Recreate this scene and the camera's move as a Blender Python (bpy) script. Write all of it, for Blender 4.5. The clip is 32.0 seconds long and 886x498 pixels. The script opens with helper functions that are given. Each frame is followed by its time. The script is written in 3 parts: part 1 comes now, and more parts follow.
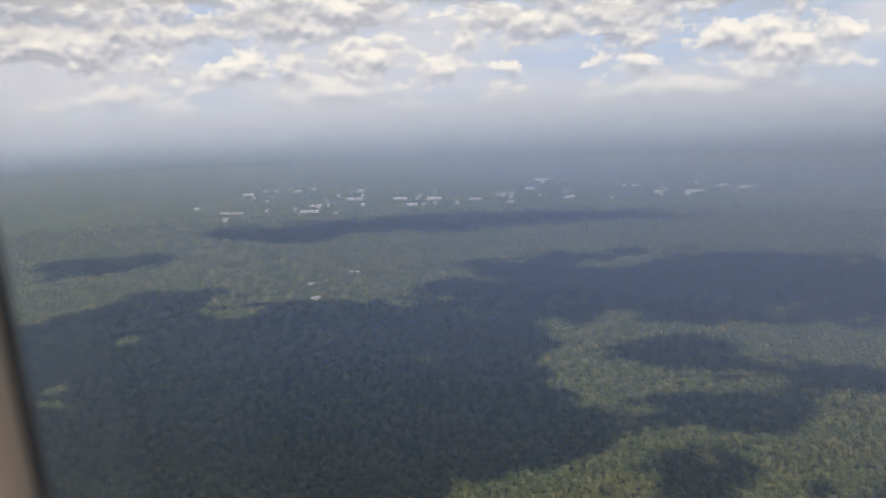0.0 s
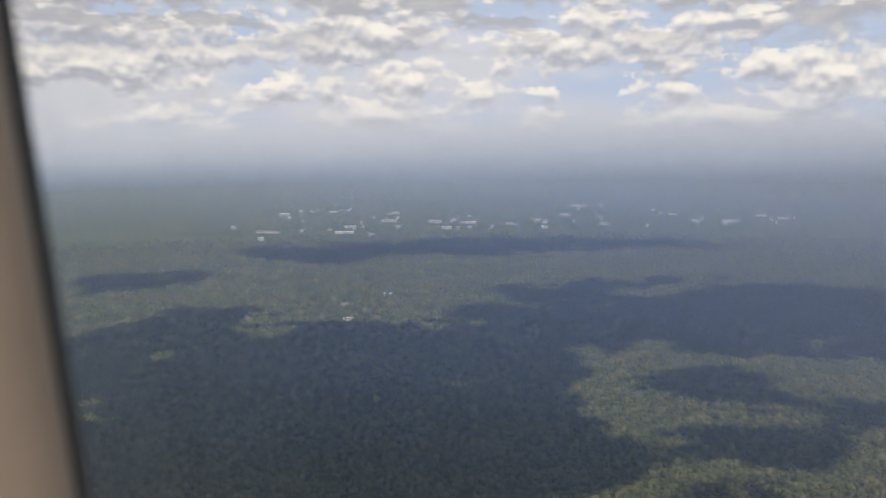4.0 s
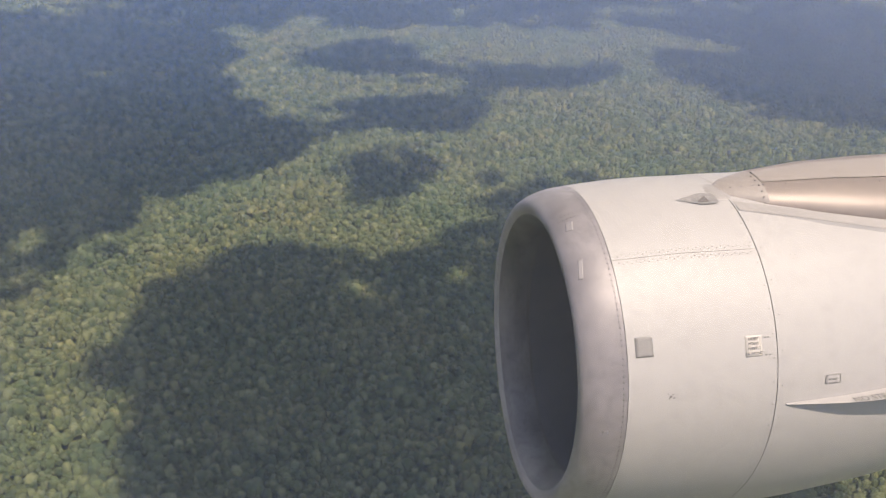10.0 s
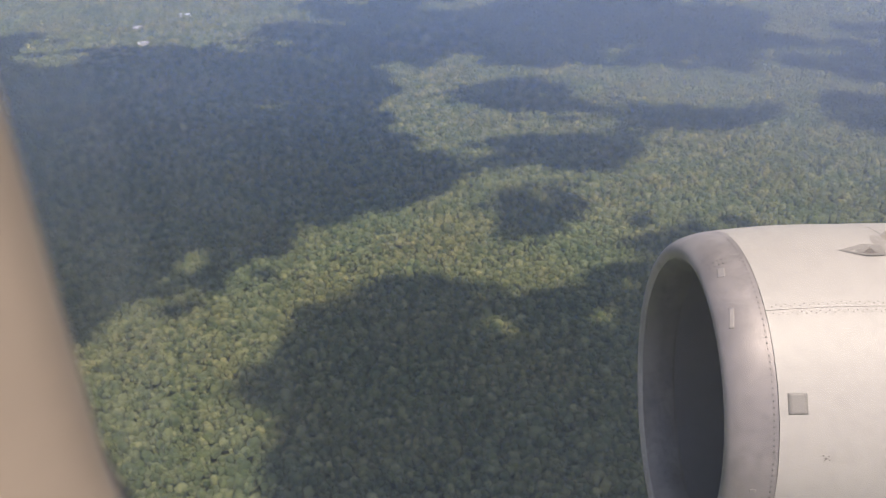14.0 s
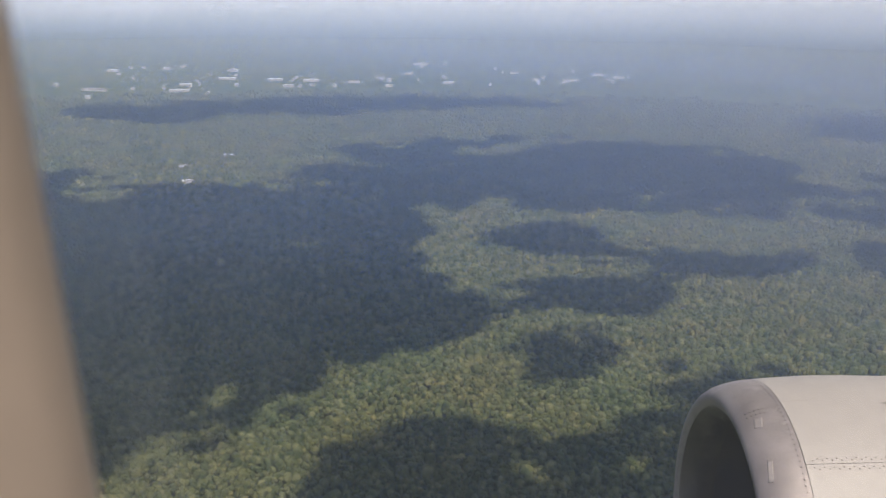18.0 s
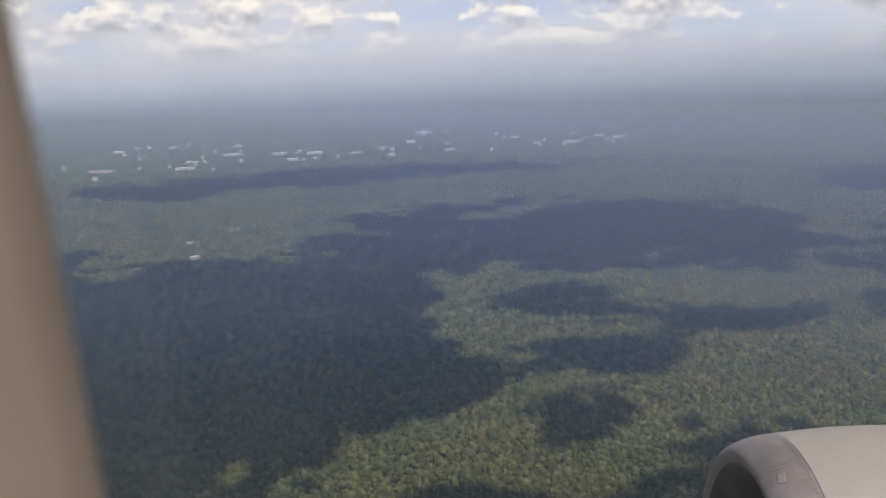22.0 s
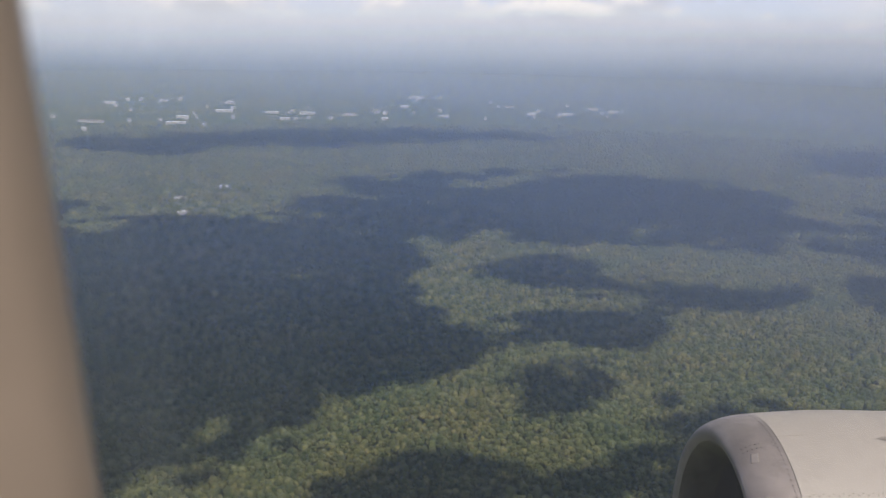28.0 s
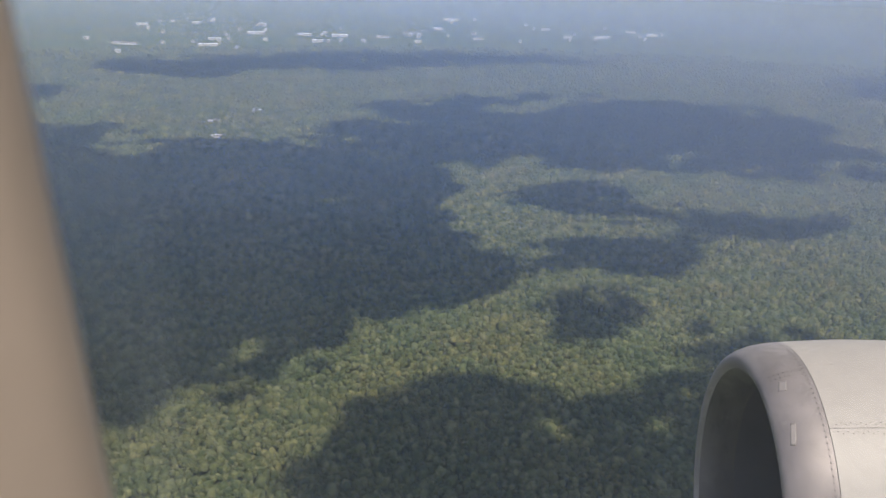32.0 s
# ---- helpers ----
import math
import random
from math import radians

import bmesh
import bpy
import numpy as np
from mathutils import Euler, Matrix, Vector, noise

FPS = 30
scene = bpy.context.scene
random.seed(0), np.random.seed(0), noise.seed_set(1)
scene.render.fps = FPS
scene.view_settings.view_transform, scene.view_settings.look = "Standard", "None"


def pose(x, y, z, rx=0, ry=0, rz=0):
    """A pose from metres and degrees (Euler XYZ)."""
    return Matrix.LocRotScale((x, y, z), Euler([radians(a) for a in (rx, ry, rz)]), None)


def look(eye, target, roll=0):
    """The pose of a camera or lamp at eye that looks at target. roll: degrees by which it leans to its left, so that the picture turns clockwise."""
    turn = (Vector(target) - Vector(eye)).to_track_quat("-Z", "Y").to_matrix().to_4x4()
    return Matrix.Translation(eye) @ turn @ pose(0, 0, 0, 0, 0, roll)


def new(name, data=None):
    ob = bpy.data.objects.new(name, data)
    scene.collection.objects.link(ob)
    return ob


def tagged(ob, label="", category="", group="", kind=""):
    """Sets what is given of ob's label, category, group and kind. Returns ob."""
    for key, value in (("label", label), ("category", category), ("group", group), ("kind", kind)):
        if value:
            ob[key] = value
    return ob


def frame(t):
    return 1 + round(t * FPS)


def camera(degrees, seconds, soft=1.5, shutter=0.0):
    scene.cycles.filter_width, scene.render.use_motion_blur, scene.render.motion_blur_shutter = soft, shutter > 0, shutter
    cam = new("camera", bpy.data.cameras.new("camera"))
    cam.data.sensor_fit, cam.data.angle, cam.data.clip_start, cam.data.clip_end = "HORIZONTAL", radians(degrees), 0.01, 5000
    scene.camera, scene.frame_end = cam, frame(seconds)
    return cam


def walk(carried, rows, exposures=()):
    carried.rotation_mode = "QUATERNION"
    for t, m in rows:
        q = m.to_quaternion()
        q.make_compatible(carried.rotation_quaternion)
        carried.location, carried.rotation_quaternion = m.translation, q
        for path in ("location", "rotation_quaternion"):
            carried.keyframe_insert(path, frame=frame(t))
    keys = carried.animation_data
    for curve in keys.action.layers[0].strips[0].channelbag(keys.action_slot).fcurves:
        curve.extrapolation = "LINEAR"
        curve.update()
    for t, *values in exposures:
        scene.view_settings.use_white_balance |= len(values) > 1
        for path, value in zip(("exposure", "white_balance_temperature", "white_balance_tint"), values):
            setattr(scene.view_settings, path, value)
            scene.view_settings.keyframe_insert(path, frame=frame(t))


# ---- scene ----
# The aircraft's axes are the world's: it flies towards -x, the window looks towards +y.
# The eye stays by the cabin window, ALT metres over the forest, and turns.
ALT = 350.0
cam = camera(52.3, 32.0, 1.0)
cam.data.dof.use_dof = True
cam.data.dof.focus_distance = 60.0
cam.data.dof.aperture_fstop = 9.0
# seconds, shift along the cabin, pitch, roll, yaw
PATH = [
    (0.0, 0.0415, -9.90, 1.80, 7.33),
    (0.5, 0.0415, -10.11, 1.82, 8.98),
    (1.0, 0.0415, -10.19, 1.84, 9.97),
    (1.5, 0.0400, -10.32, 1.68, 10.42),
    (2.0, 0.0390, -10.31, 1.51, 10.48),
    (2.5, 0.0385, -10.24, 1.23, 10.32),
    (3.0, 0.0385, -9.90, 0.86, 10.18),
    (3.5, 0.0385, -9.14, 0.74, 9.88),
    (5.5, 0.0320, -7.10, 0.58, 6.08),
    (6.0, 0.0200, -7.41, -0.37, -2.68),
    (6.5, 0.0080, -11.77, -1.68, -9.42),
    (7.0, 0.0000, -13.85, -2.23, -12.75),
    (7.5, 0.0000, -16.00, -1.98, -13.59),
    (8.0, 0.0000, -19.82, -1.70, -14.25),
    (8.5, 0.0000, -23.20, -1.55, -13.81),
    (9.0, 0.0000, -25.34, -1.77, -13.34),
    (9.5, 0.0000, -27.05, -1.80, -12.71),
    (10.0, 0.0000, -28.24, -1.92, -11.81),
    (10.5, 0.0000, -28.79, -1.76, -10.80),
    (11.0, 0.0000, -29.11, -1.39, -9.24),
    (11.5, 0.0000, -29.45, -1.20, -7.65),
    (12.0, 0.0000, -29.84, -0.63, -5.95),
    (12.5, 0.0000, -29.73, -0.30, -4.72),
    (13.0, 0.0000, -28.65, -0.09, -3.75),
    (13.5, 0.0000, -27.12, 0.03, -3.06),
    (14.0, 0.0000, -26.08, -0.12, -2.43),
    (14.5, 0.0000, -25.40, -0.21, -2.16),
    (16.5, -0.0025, -22.84, -0.79, -1.06),
    (17.0, -0.0015, -20.66, -0.79, -0.67),
    (17.5, -0.0015, -18.39, -0.83, -0.30),
    (18.0, -0.0005, -17.22, -0.74, -0.05),
    (18.5, -0.0005, -16.46, -0.67, 0.07),
    (19.0, 0.0005, -16.06, -0.58, 0.18),
    (19.5, 0.0005, -15.57, -0.49, 0.19),
    (20.0, 0.0015, -15.10, -0.42, 0.27),
    (20.5, -0.0005, -14.84, -0.41, 0.28),
    (21.0, -0.0015, -14.59, -0.39, 0.31),
    (21.5, -0.0065, -14.55, -0.22, 0.17),
    (22.0, -0.0025, -13.07, 1.78, -0.22),
    (22.5, 0.0030, -13.24, 1.82, -0.21),
    (23.0, 0.0065, -13.16, 1.47, -0.11),
    (23.5, 0.0065, -13.31, 1.17, 0.22),
    (24.0, 0.0025, -13.36, 1.09, 0.02),
    (24.5, 0.0005, -13.80, -0.45, -7.40),
    (26.5, -0.0025, -14.17, -1.17, -3.41),
    (27.0, -0.0035, -14.56, -1.25, -2.31),
    (27.5, -0.0035, -14.84, -1.17, -1.29),
    (28.0, -0.0045, -15.15, -1.08, -0.29),
    (28.5, 0.0005, -15.23, -1.07, 0.42),
    (29.0, 0.0045, -15.53, -1.19, 0.51),
    (29.5, 0.0075, -17.21, -1.11, 0.84),
    (30.0, 0.0105, -17.39, -1.14, 1.26),
    (30.5, 0.0095, -18.29, -1.11, 1.49),
    (31.0, 0.0085, -18.95, -0.90, 1.82),
    (31.5, 0.0075, -19.41, -0.95, 1.73),
    (32.0, 0.0065, -19.92, -0.99, 1.83),
]
walk(cam, [(t, pose(sx, 0, ALT, 90 + p, r, y)) for t, sx, p, r, y in PATH],
     [(0, 0.03, 6650, 10), (3, 0.01, 6650, 10), (5.5, -0.12, 6650, 10), (6, -0.15, 6650, 10), (7, 0.15, 6650, 11), (9, 0.95, 6650, 13), (13, 1.07, 6650, 13), (14, 0.9, 6650, 13), (14.5, 0.85, 6650, 12), (17, 0.72, 6600, 11), (19, 0.27, 6600, 11),
      (23, 0.07, 6600, 11), (24.5, 0.09, 6600, 11), (27, 0.28, 6600, 11), (28, 0.26, 6600, 11), (29, 0.32, 6500, 10), (30, 0.7, 6450, 9), (31, 0.72, 6450, 9), (32, 0.6, 6450, 9)])

# ---- light ----
SUN = Vector((0.22, -0.40, 0.89)).normalized()
sun = new("sun", bpy.data.lights.new("sun", "SUN"))
sun.data.energy, sun.data.angle, sun.data.color = 3.5, radians(0.8), (1.0, 0.89, 0.72)
sun.matrix_world = look((0, 0, 900), Vector((0, 0, 900)) - SUN)
world = bpy.data.worlds.new("world")
scene.world = world
world.use_nodes = True
wn = world.node_tree
sky = wn.nodes.new("ShaderNodeTexSky")
sky.sky_type, sky.sun_disc = "NISHITA", False
sky.sun_elevation = math.asin(SUN.z)
sky.sun_rotation = math.atan2(SUN.x, SUN.y)
sky.air_density, sky.dust_density, sky.ozone_density = 1.2, 1.0, 2.0
wn.nodes["Background"].inputs[1].default_value = 0.088
wn.links.new(sky.outputs[0], wn.nodes["Background"].inputs[0])


# ---- materials ----
class Nodes:
    """A material with short calls for its nodes."""

    def __init__(self, name, rough=0.6, metal=0.0):
        self.m = bpy.data.materials.new(name)
        self.m.use_nodes = True
        self.t = self.m.node_tree
        self.b = self.t.nodes["Principled BSDF"]
        self.b.inputs["Roughness"].default_value = rough
        self.b.inputs["Metallic"].default_value = metal
        self.co = self.t.nodes.new("ShaderNodeTexCoord")

    def n(self, kind, **kw):
        node = self.t.nodes.new(kind)
        for k, v in kw.items():
            node.inputs[k].default_value = v
        return node

    def put(self, a, b):
        self.t.links.new(a, b)

    def noise(self, scale, detail=4.0, rough=0.55, space="Object", stretch=(1, 1, 1)):
        mp = self.n("ShaderNodeMapping")
        mp.inputs["Scale"].default_value = stretch
        self.put(self.co.outputs[space], mp.inputs[0])
        t = self.n("ShaderNodeTexNoise", Scale=scale, Detail=detail, Roughness=rough)
        self.put(mp.outputs[0], t.inputs["Vector"])
        return t.outputs["Fac"]

    def ramp(self, fac, *stops):
        r = self.n("ShaderNodeValToRGB")
        els = r.color_ramp.elements
        while len(els) < len(stops):
            els.new(0.5)
        for e, (p, c) in zip(els, stops):
            e.position, e.color = p, (*c, 1)
        self.put(fac, r.inputs[0])
        return r.outputs[0]

    def mix(self, fac, a, b, blend="MIX"):
        x = self.t.nodes.new("ShaderNodeMix")
        x.data_type, x.blend_type = "RGBA", blend
        for s, v in ((0, fac), (6, a), (7, b)):
            if isinstance(v, (int, float)):
                x.inputs[s].default_value = v
            elif isinstance(v, tuple):
                x.inputs[s].default_value = (*v, 1)
            else:
                self.put(v, x.inputs[s])
        return x.outputs[2]

    def bump(self, h, strength, dist):
        bp = self.n("ShaderNodeBump", Strength=strength, Distance=dist)
        self.put(h, bp.inputs["Height"])
        self.put(bp.outputs[0], self.b.inputs["Normal"])

    def colour(self, c):
        if isinstance(c, tuple):
            self.b.inputs["Base Color"].default_value = (*c, 1)
        else:
            self.put(c, self.b.inputs["Base Color"])
        return self


def painted(name, a, b, scale, rough, metal=0.0, bump=0.0, stretch=(1, 1, 1)):
    """A surface of two near colours in grain and stains."""
    k = Nodes(name, rough, metal)
    big = k.noise(scale, 5, 0.6, stretch=stretch)
    fine = k.noise(scale * 14, 3, 0.5)
    c = k.ramp(big, (0.35, a), (0.68, b))
    d = tuple(0.82 * v for v in b)
    k.colour(k.mix(k.ramp(fine, (0.45, (0, 0, 0)), (0.8, (0.5, 0.5, 0.5))), c, d))
    if bump:
        k.bump(fine, bump, 0.002)
    return k.m


def foliage(name, dark, mid, pale, leaf, space):
    k = Nodes(name, 0.72)
    k.b.inputs["Specular IOR Level"].default_value = 0.25
    geo = k.t.nodes.new("ShaderNodeNewGeometry")
    patch = k.noise(0.011, 4, 0.6, space)
    per = k.ramp(geo.outputs["Random Per Island"], (0.0, dark), (0.6, mid), (0.93, pale), (0.985, tuple(1.2 * v for v in pale)))
    warm = k.ramp(patch, (0.35, (0.86, 0.98, 0.92)), (0.65, (1.15, 1.06, 0.88)))
    c = k.mix(1.0, per, warm, "MULTIPLY")
    tree = k.noise(0.16, 2, 0.5, space)
    c = k.mix(1.0, c, k.ramp(tree, (0.32, (0.74, 0.80, 0.80)), (0.68, (1.28, 1.22, 1.12))), "MULTIPLY")
    lf = k.noise(leaf, 4, 0.7, space)
    c = k.mix(1.0, c, k.ramp(lf, (0.3, (0.52, 0.54, 0.50)), (0.7, (1.42, 1.40, 1.32))), "MULTIPLY")
    k.colour(c)
    k.bump(lf, 1.0, 2.0 / leaf)
    return k.m


M_CROWN = foliage("canopy_leaves", (0.055, 0.071, 0.031), (0.104, 0.117, 0.055), (0.152, 0.154, 0.086), 1.3, "Object")
M_CROWN_FAR = foliage("far_canopy_leaves", (0.058, 0.072, 0.034), (0.110, 0.123, 0.060), (0.166, 0.168, 0.094), 0.7, "Object")


def ground_material():
    k = Nodes("forest_ground", 0.9)
    k.b.inputs["Specular IOR Level"].default_value = 0.1
    mp = k.co.outputs["Object"]
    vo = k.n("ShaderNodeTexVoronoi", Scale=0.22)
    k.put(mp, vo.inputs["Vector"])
    # crown pattern with shade between the trees put into the colour
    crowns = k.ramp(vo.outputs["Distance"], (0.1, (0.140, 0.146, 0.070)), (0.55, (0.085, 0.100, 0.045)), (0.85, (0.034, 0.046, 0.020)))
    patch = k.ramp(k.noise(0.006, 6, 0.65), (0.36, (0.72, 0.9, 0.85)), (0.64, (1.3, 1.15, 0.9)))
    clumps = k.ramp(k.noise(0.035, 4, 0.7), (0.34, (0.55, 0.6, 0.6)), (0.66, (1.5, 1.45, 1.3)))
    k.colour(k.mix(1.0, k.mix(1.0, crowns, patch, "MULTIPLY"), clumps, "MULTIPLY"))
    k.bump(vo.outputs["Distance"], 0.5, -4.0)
    return k.m


M_GROUND = ground_material()
M_SCRUB = painted("bare_limestone_ground", (0.42, 0.37, 0.28), (0.30, 0.28, 0.17), 0.05, 0.9)
M_ROOF_WHITE = painted("white_roof_sheet", (0.88, 0.88, 0.86), (0.78, 0.78, 0.76), 0.06, 0.45)
M_ROOF_GREY = painted("grey_roof_sheet", (0.45, 0.46, 0.46), (0.33, 0.34, 0.34), 0.06, 0.5)
M_ROOF_TAN = painted("tan_clay_roof", (0.42, 0.34, 0.27), (0.36, 0.28, 0.22), 0.1, 0.7)
M_PLASTER = painted("pale_plaster", (0.66, 0.62, 0.55), (0.52, 0.49, 0.43), 0.1, 0.8)
M_DARKGLASS = painted("dark_doorway", (0.05, 0.055, 0.06), (0.03, 0.03, 0.035), 0.2, 0.3)


def cloud_material():
    k = Nodes("cloud_vapour", 1.0)
    k.b.inputs["Specular IOR Level"].default_value = 0.0
    k.colour(k.ramp(k.noise(0.012, 5, 0.6), (0.3, (0.92, 0.92, 0.93)), (0.7, (0.97, 0.97, 0.97))))
    k.bump(k.noise(0.035, 6, 0.65), 0.4, 20.0)
    tr = k.n("ShaderNodeBsdfTranslucent")
    tr.inputs[0].default_value = (0.9, 0.91, 0.93, 1)
    mx = k.n("ShaderNodeMixShader")
    mx.inputs[0].default_value = 0.12
    out = k.t.nodes["Material Output"]
    k.put(k.b.outputs[0], mx.inputs[1])
    k.put(tr.outputs[0], mx.inputs[2])
    k.put(mx.outputs[0], out.inputs[0])
    return k.m


M_CLOUD = cloud_material()


M_COWL = painted("white_cowl_paint", (0.348, 0.322, 0.313), (0.320, 0.296, 0.287), 1.1, 0.56, stretch=(0.4, 1, 1))
M_LIP = painted("weathered_bare_aluminium", (0.325, 0.292, 0.298), (0.155, 0.137, 0.144), 1.3, 0.5, 0.25, 0.1, (1, 1, 0.45))
# stained metal, base colour darkened for the lip's own shade
M_THROAT = painted("stained_metal_shade", (0.19, 0.166, 0.166), (0.045, 0.038, 0.042), 2.0, 0.55, 0.15, 0.1, (1, 1, 0.4))
M_PATCH = painted("brushed_repair_patch", (0.235, 0.212, 0.216), (0.20, 0.182, 0.186), 4.0, 0.6, 0.1)
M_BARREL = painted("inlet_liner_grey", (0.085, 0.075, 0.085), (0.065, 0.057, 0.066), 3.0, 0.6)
M_BLADE = painted("titanium_blade", (0.20, 0.20, 0.22), (0.14, 0.14, 0.16), 3.0, 0.4, 0.7)
M_GAP = painted("dark_seam", (0.15, 0.13, 0.125), (0.11, 0.095, 0.09), 3.0, 0.9)
M_RIVET = painted("rivet_steel", (0.085, 0.075, 0.075), (0.06, 0.055, 0.055), 6.0, 0.6, 0.2)
M_COWL_RIVET = painted("cowl_rivet", (0.15, 0.13, 0.12), (0.11, 0.095, 0.09), 6.0, 0.6)
M_PYLON = painted("bronze_pylon_skin", (0.25, 0.20, 0.178), (0.20, 0.162, 0.145), 0.9, 0.5, 0.25)
M_PYLON_TOP = painted("grey_beige_pylon_skin", (0.275, 0.235, 0.213), (0.245, 0.208, 0.19), 1.2, 0.5)
M_FILLET = painted("grey_fairing_paint", (0.295, 0.265, 0.255), (0.26, 0.235, 0.225), 1.4, 0.55)
M_DECAL = painted("grey_placard", (0.22, 0.20, 0.195), (0.19, 0.175, 0.17), 8.0, 0.6)
M_SIGN = painted("pale_placard", (0.44, 0.40, 0.37), (0.41, 0.37, 0.345), 8.0, 0.6)
M_INK = painted("dark_lettering", (0.17, 0.155, 0.15), (0.13, 0.12, 0.12), 8.0, 0.7)
M_WING = painted("pale_grey_wing_paint", (0.32, 0.31, 0.31), (0.26, 0.255, 0.255), 1.6, 0.45, bump=0.05)
M_SLAT = painted("bright_slat_paint", (0.35, 0.34, 0.345), (0.31, 0.30, 0.305), 0.9, 0.4)
M_TRIM = painted("beige_cabin_plastic", (0.46, 0.40, 0.35), (0.42, 0.37, 0.32), 1.5, 0.6, bump=0.15)
M_SEAL = painted("black_rubber_seal", (0.02, 0.018, 0.017), (0.012, 0.012, 0.012), 4.0, 0.8)
M_CARPET = painted("blue_grey_carpet", (0.10, 0.11, 0.14), (0.07, 0.08, 0.10), 6.0, 0.95)


# ---- mesh helpers ----
def link(name, me, material, parent=None, label=""):
    me.materials.append(material)
    ob = new(name, me)
    if parent is not None:
        ob.parent = parent
    return tagged(ob, label)


def part(name, bm, material, parent=None, label="", smooth=False):
    me = bpy.data.meshes.new(name)
    bm.normal_update()
    bm.to_mesh(me)
    bm.free()
    if smooth:
        me.shade_smooth()
    return link(name, me, material, parent, label)


def arrays(name, co, faces, material, parent=None, label="", smooth=True):
    """One mesh from arrays of vertices and of triangles or quads."""
    me = bpy.data.meshes.new(name)
    n = faces.shape[1]
    me.vertices.add(len(co))
    me.vertices.foreach_set("co", np.ascontiguousarray(co, dtype=np.float32).ravel())
    me.loops.add(faces.size)
    me.loops.foreach_set("vertex_index", np.ascontiguousarray(faces, dtype=np.int32).ravel())
    me.polygons.add(len(faces))
    me.polygons.foreach_set("loop_start", np.arange(0, faces.size, n, dtype=np.int32))
    me.polygons.foreach_set("loop_total", np.full(len(faces), n, dtype=np.int32))
    me.update(calc_edges=True)
    if smooth:
        me.shade_smooth()
    return link(name, me, material, parent, label)


def box(bm, x0, x1, y0, y1, z0, z1, bevel=0.0):
    vs = bmesh.ops.create_cube(bm, size=1.0)["verts"]
    bmesh.ops.transform(bm, verts=vs, matrix=Matrix.LocRotScale(((x0 + x1) / 2, (y0 + y1) / 2, (z0 + z1) / 2), None, (x1 - x0, y1 - y0, z1 - z0)))
    if bevel:
        es = list({e for v in vs for e in v.link_edges})
        bmesh.ops.bevel(bm, geom=es, offset=bevel, segments=2, affect="EDGES", profile=0.5)
    return vs


def boxed(*a, **k):
    bm = bmesh.new()
    box(bm, *a, **k)
    return bm


def ball(sub):
    bm = bmesh.new()
    bmesh.ops.create_icosphere(bm, subdivisions=sub, radius=1.0)
    co = np.array([v.co for v in bm.verts])
    fa = np.array([[v.index for v in f.verts] for f in bm.faces])
    bm.free()
    return co, fa


def lumpy(sub, amount, size, seed, floor=None):
    """A ball with lumps; with floor, the faces under it are taken away."""
    co, fa = ball(sub)
    off = Vector((seed * 7.3, seed * 3.1, seed * 5.7))
    d = np.array([noise.fractal(Vector(c) * size + off, 0.9, 2.1, 3) for c in co])
    co = co * (1 + amount * d)[:, None]
    if floor is not None:
        keep = (co[fa][:, :, 2] > floor).all(axis=1)
        fa = fa[keep]
        used = np.unique(fa)
        remap = np.zeros(len(co), dtype=int)
        remap[used] = np.arange(len(used))
        co, fa = co[used], remap[fa]
    return co, fa


def scatter(shapes, places, radii, tall, rng):
    """Copies of the shapes at all places, each turned and sized at random, as one pair of arrays."""
    cos, fas, base = [], [], 0
    pick = rng.integers(0, len(shapes), len(places))
    for i, (co, fa) in enumerate(shapes):
        sel = np.where(pick == i)[0]
        if not len(sel):
            continue
        a = rng.uniform(0, 2 * np.pi, len(sel))
        ca, sa = np.cos(a)[:, None], np.sin(a)[:, None]
        r = radii[sel][:, None]
        x = (co[None, :, 0] * ca - co[None, :, 1] * sa) * r
        y = (co[None, :, 0] * sa + co[None, :, 1] * ca) * r * rng.uniform(0.62, 1.35, (len(sel), 1))
        z = co[None, :, 2] * r * tall[sel][:, None]
        p = np.stack([x, y, z], -1) + places[sel][:, None, :]
        cos.append(p.reshape(-1, 3))
        fas.append((fa[None] + (np.arange(len(sel)) * len(co))[:, None, None] + base).reshape(-1, 3))
        base += len(sel) * len(co)
    return np.concatenate(cos), np.concatenate(fas)


rng = np.random.default_rng(11)

# ---- ground and forest ----
CLEAR = [(-402, 1692, 18), (-458, 1589, 12), (-422, 1474, 15)]


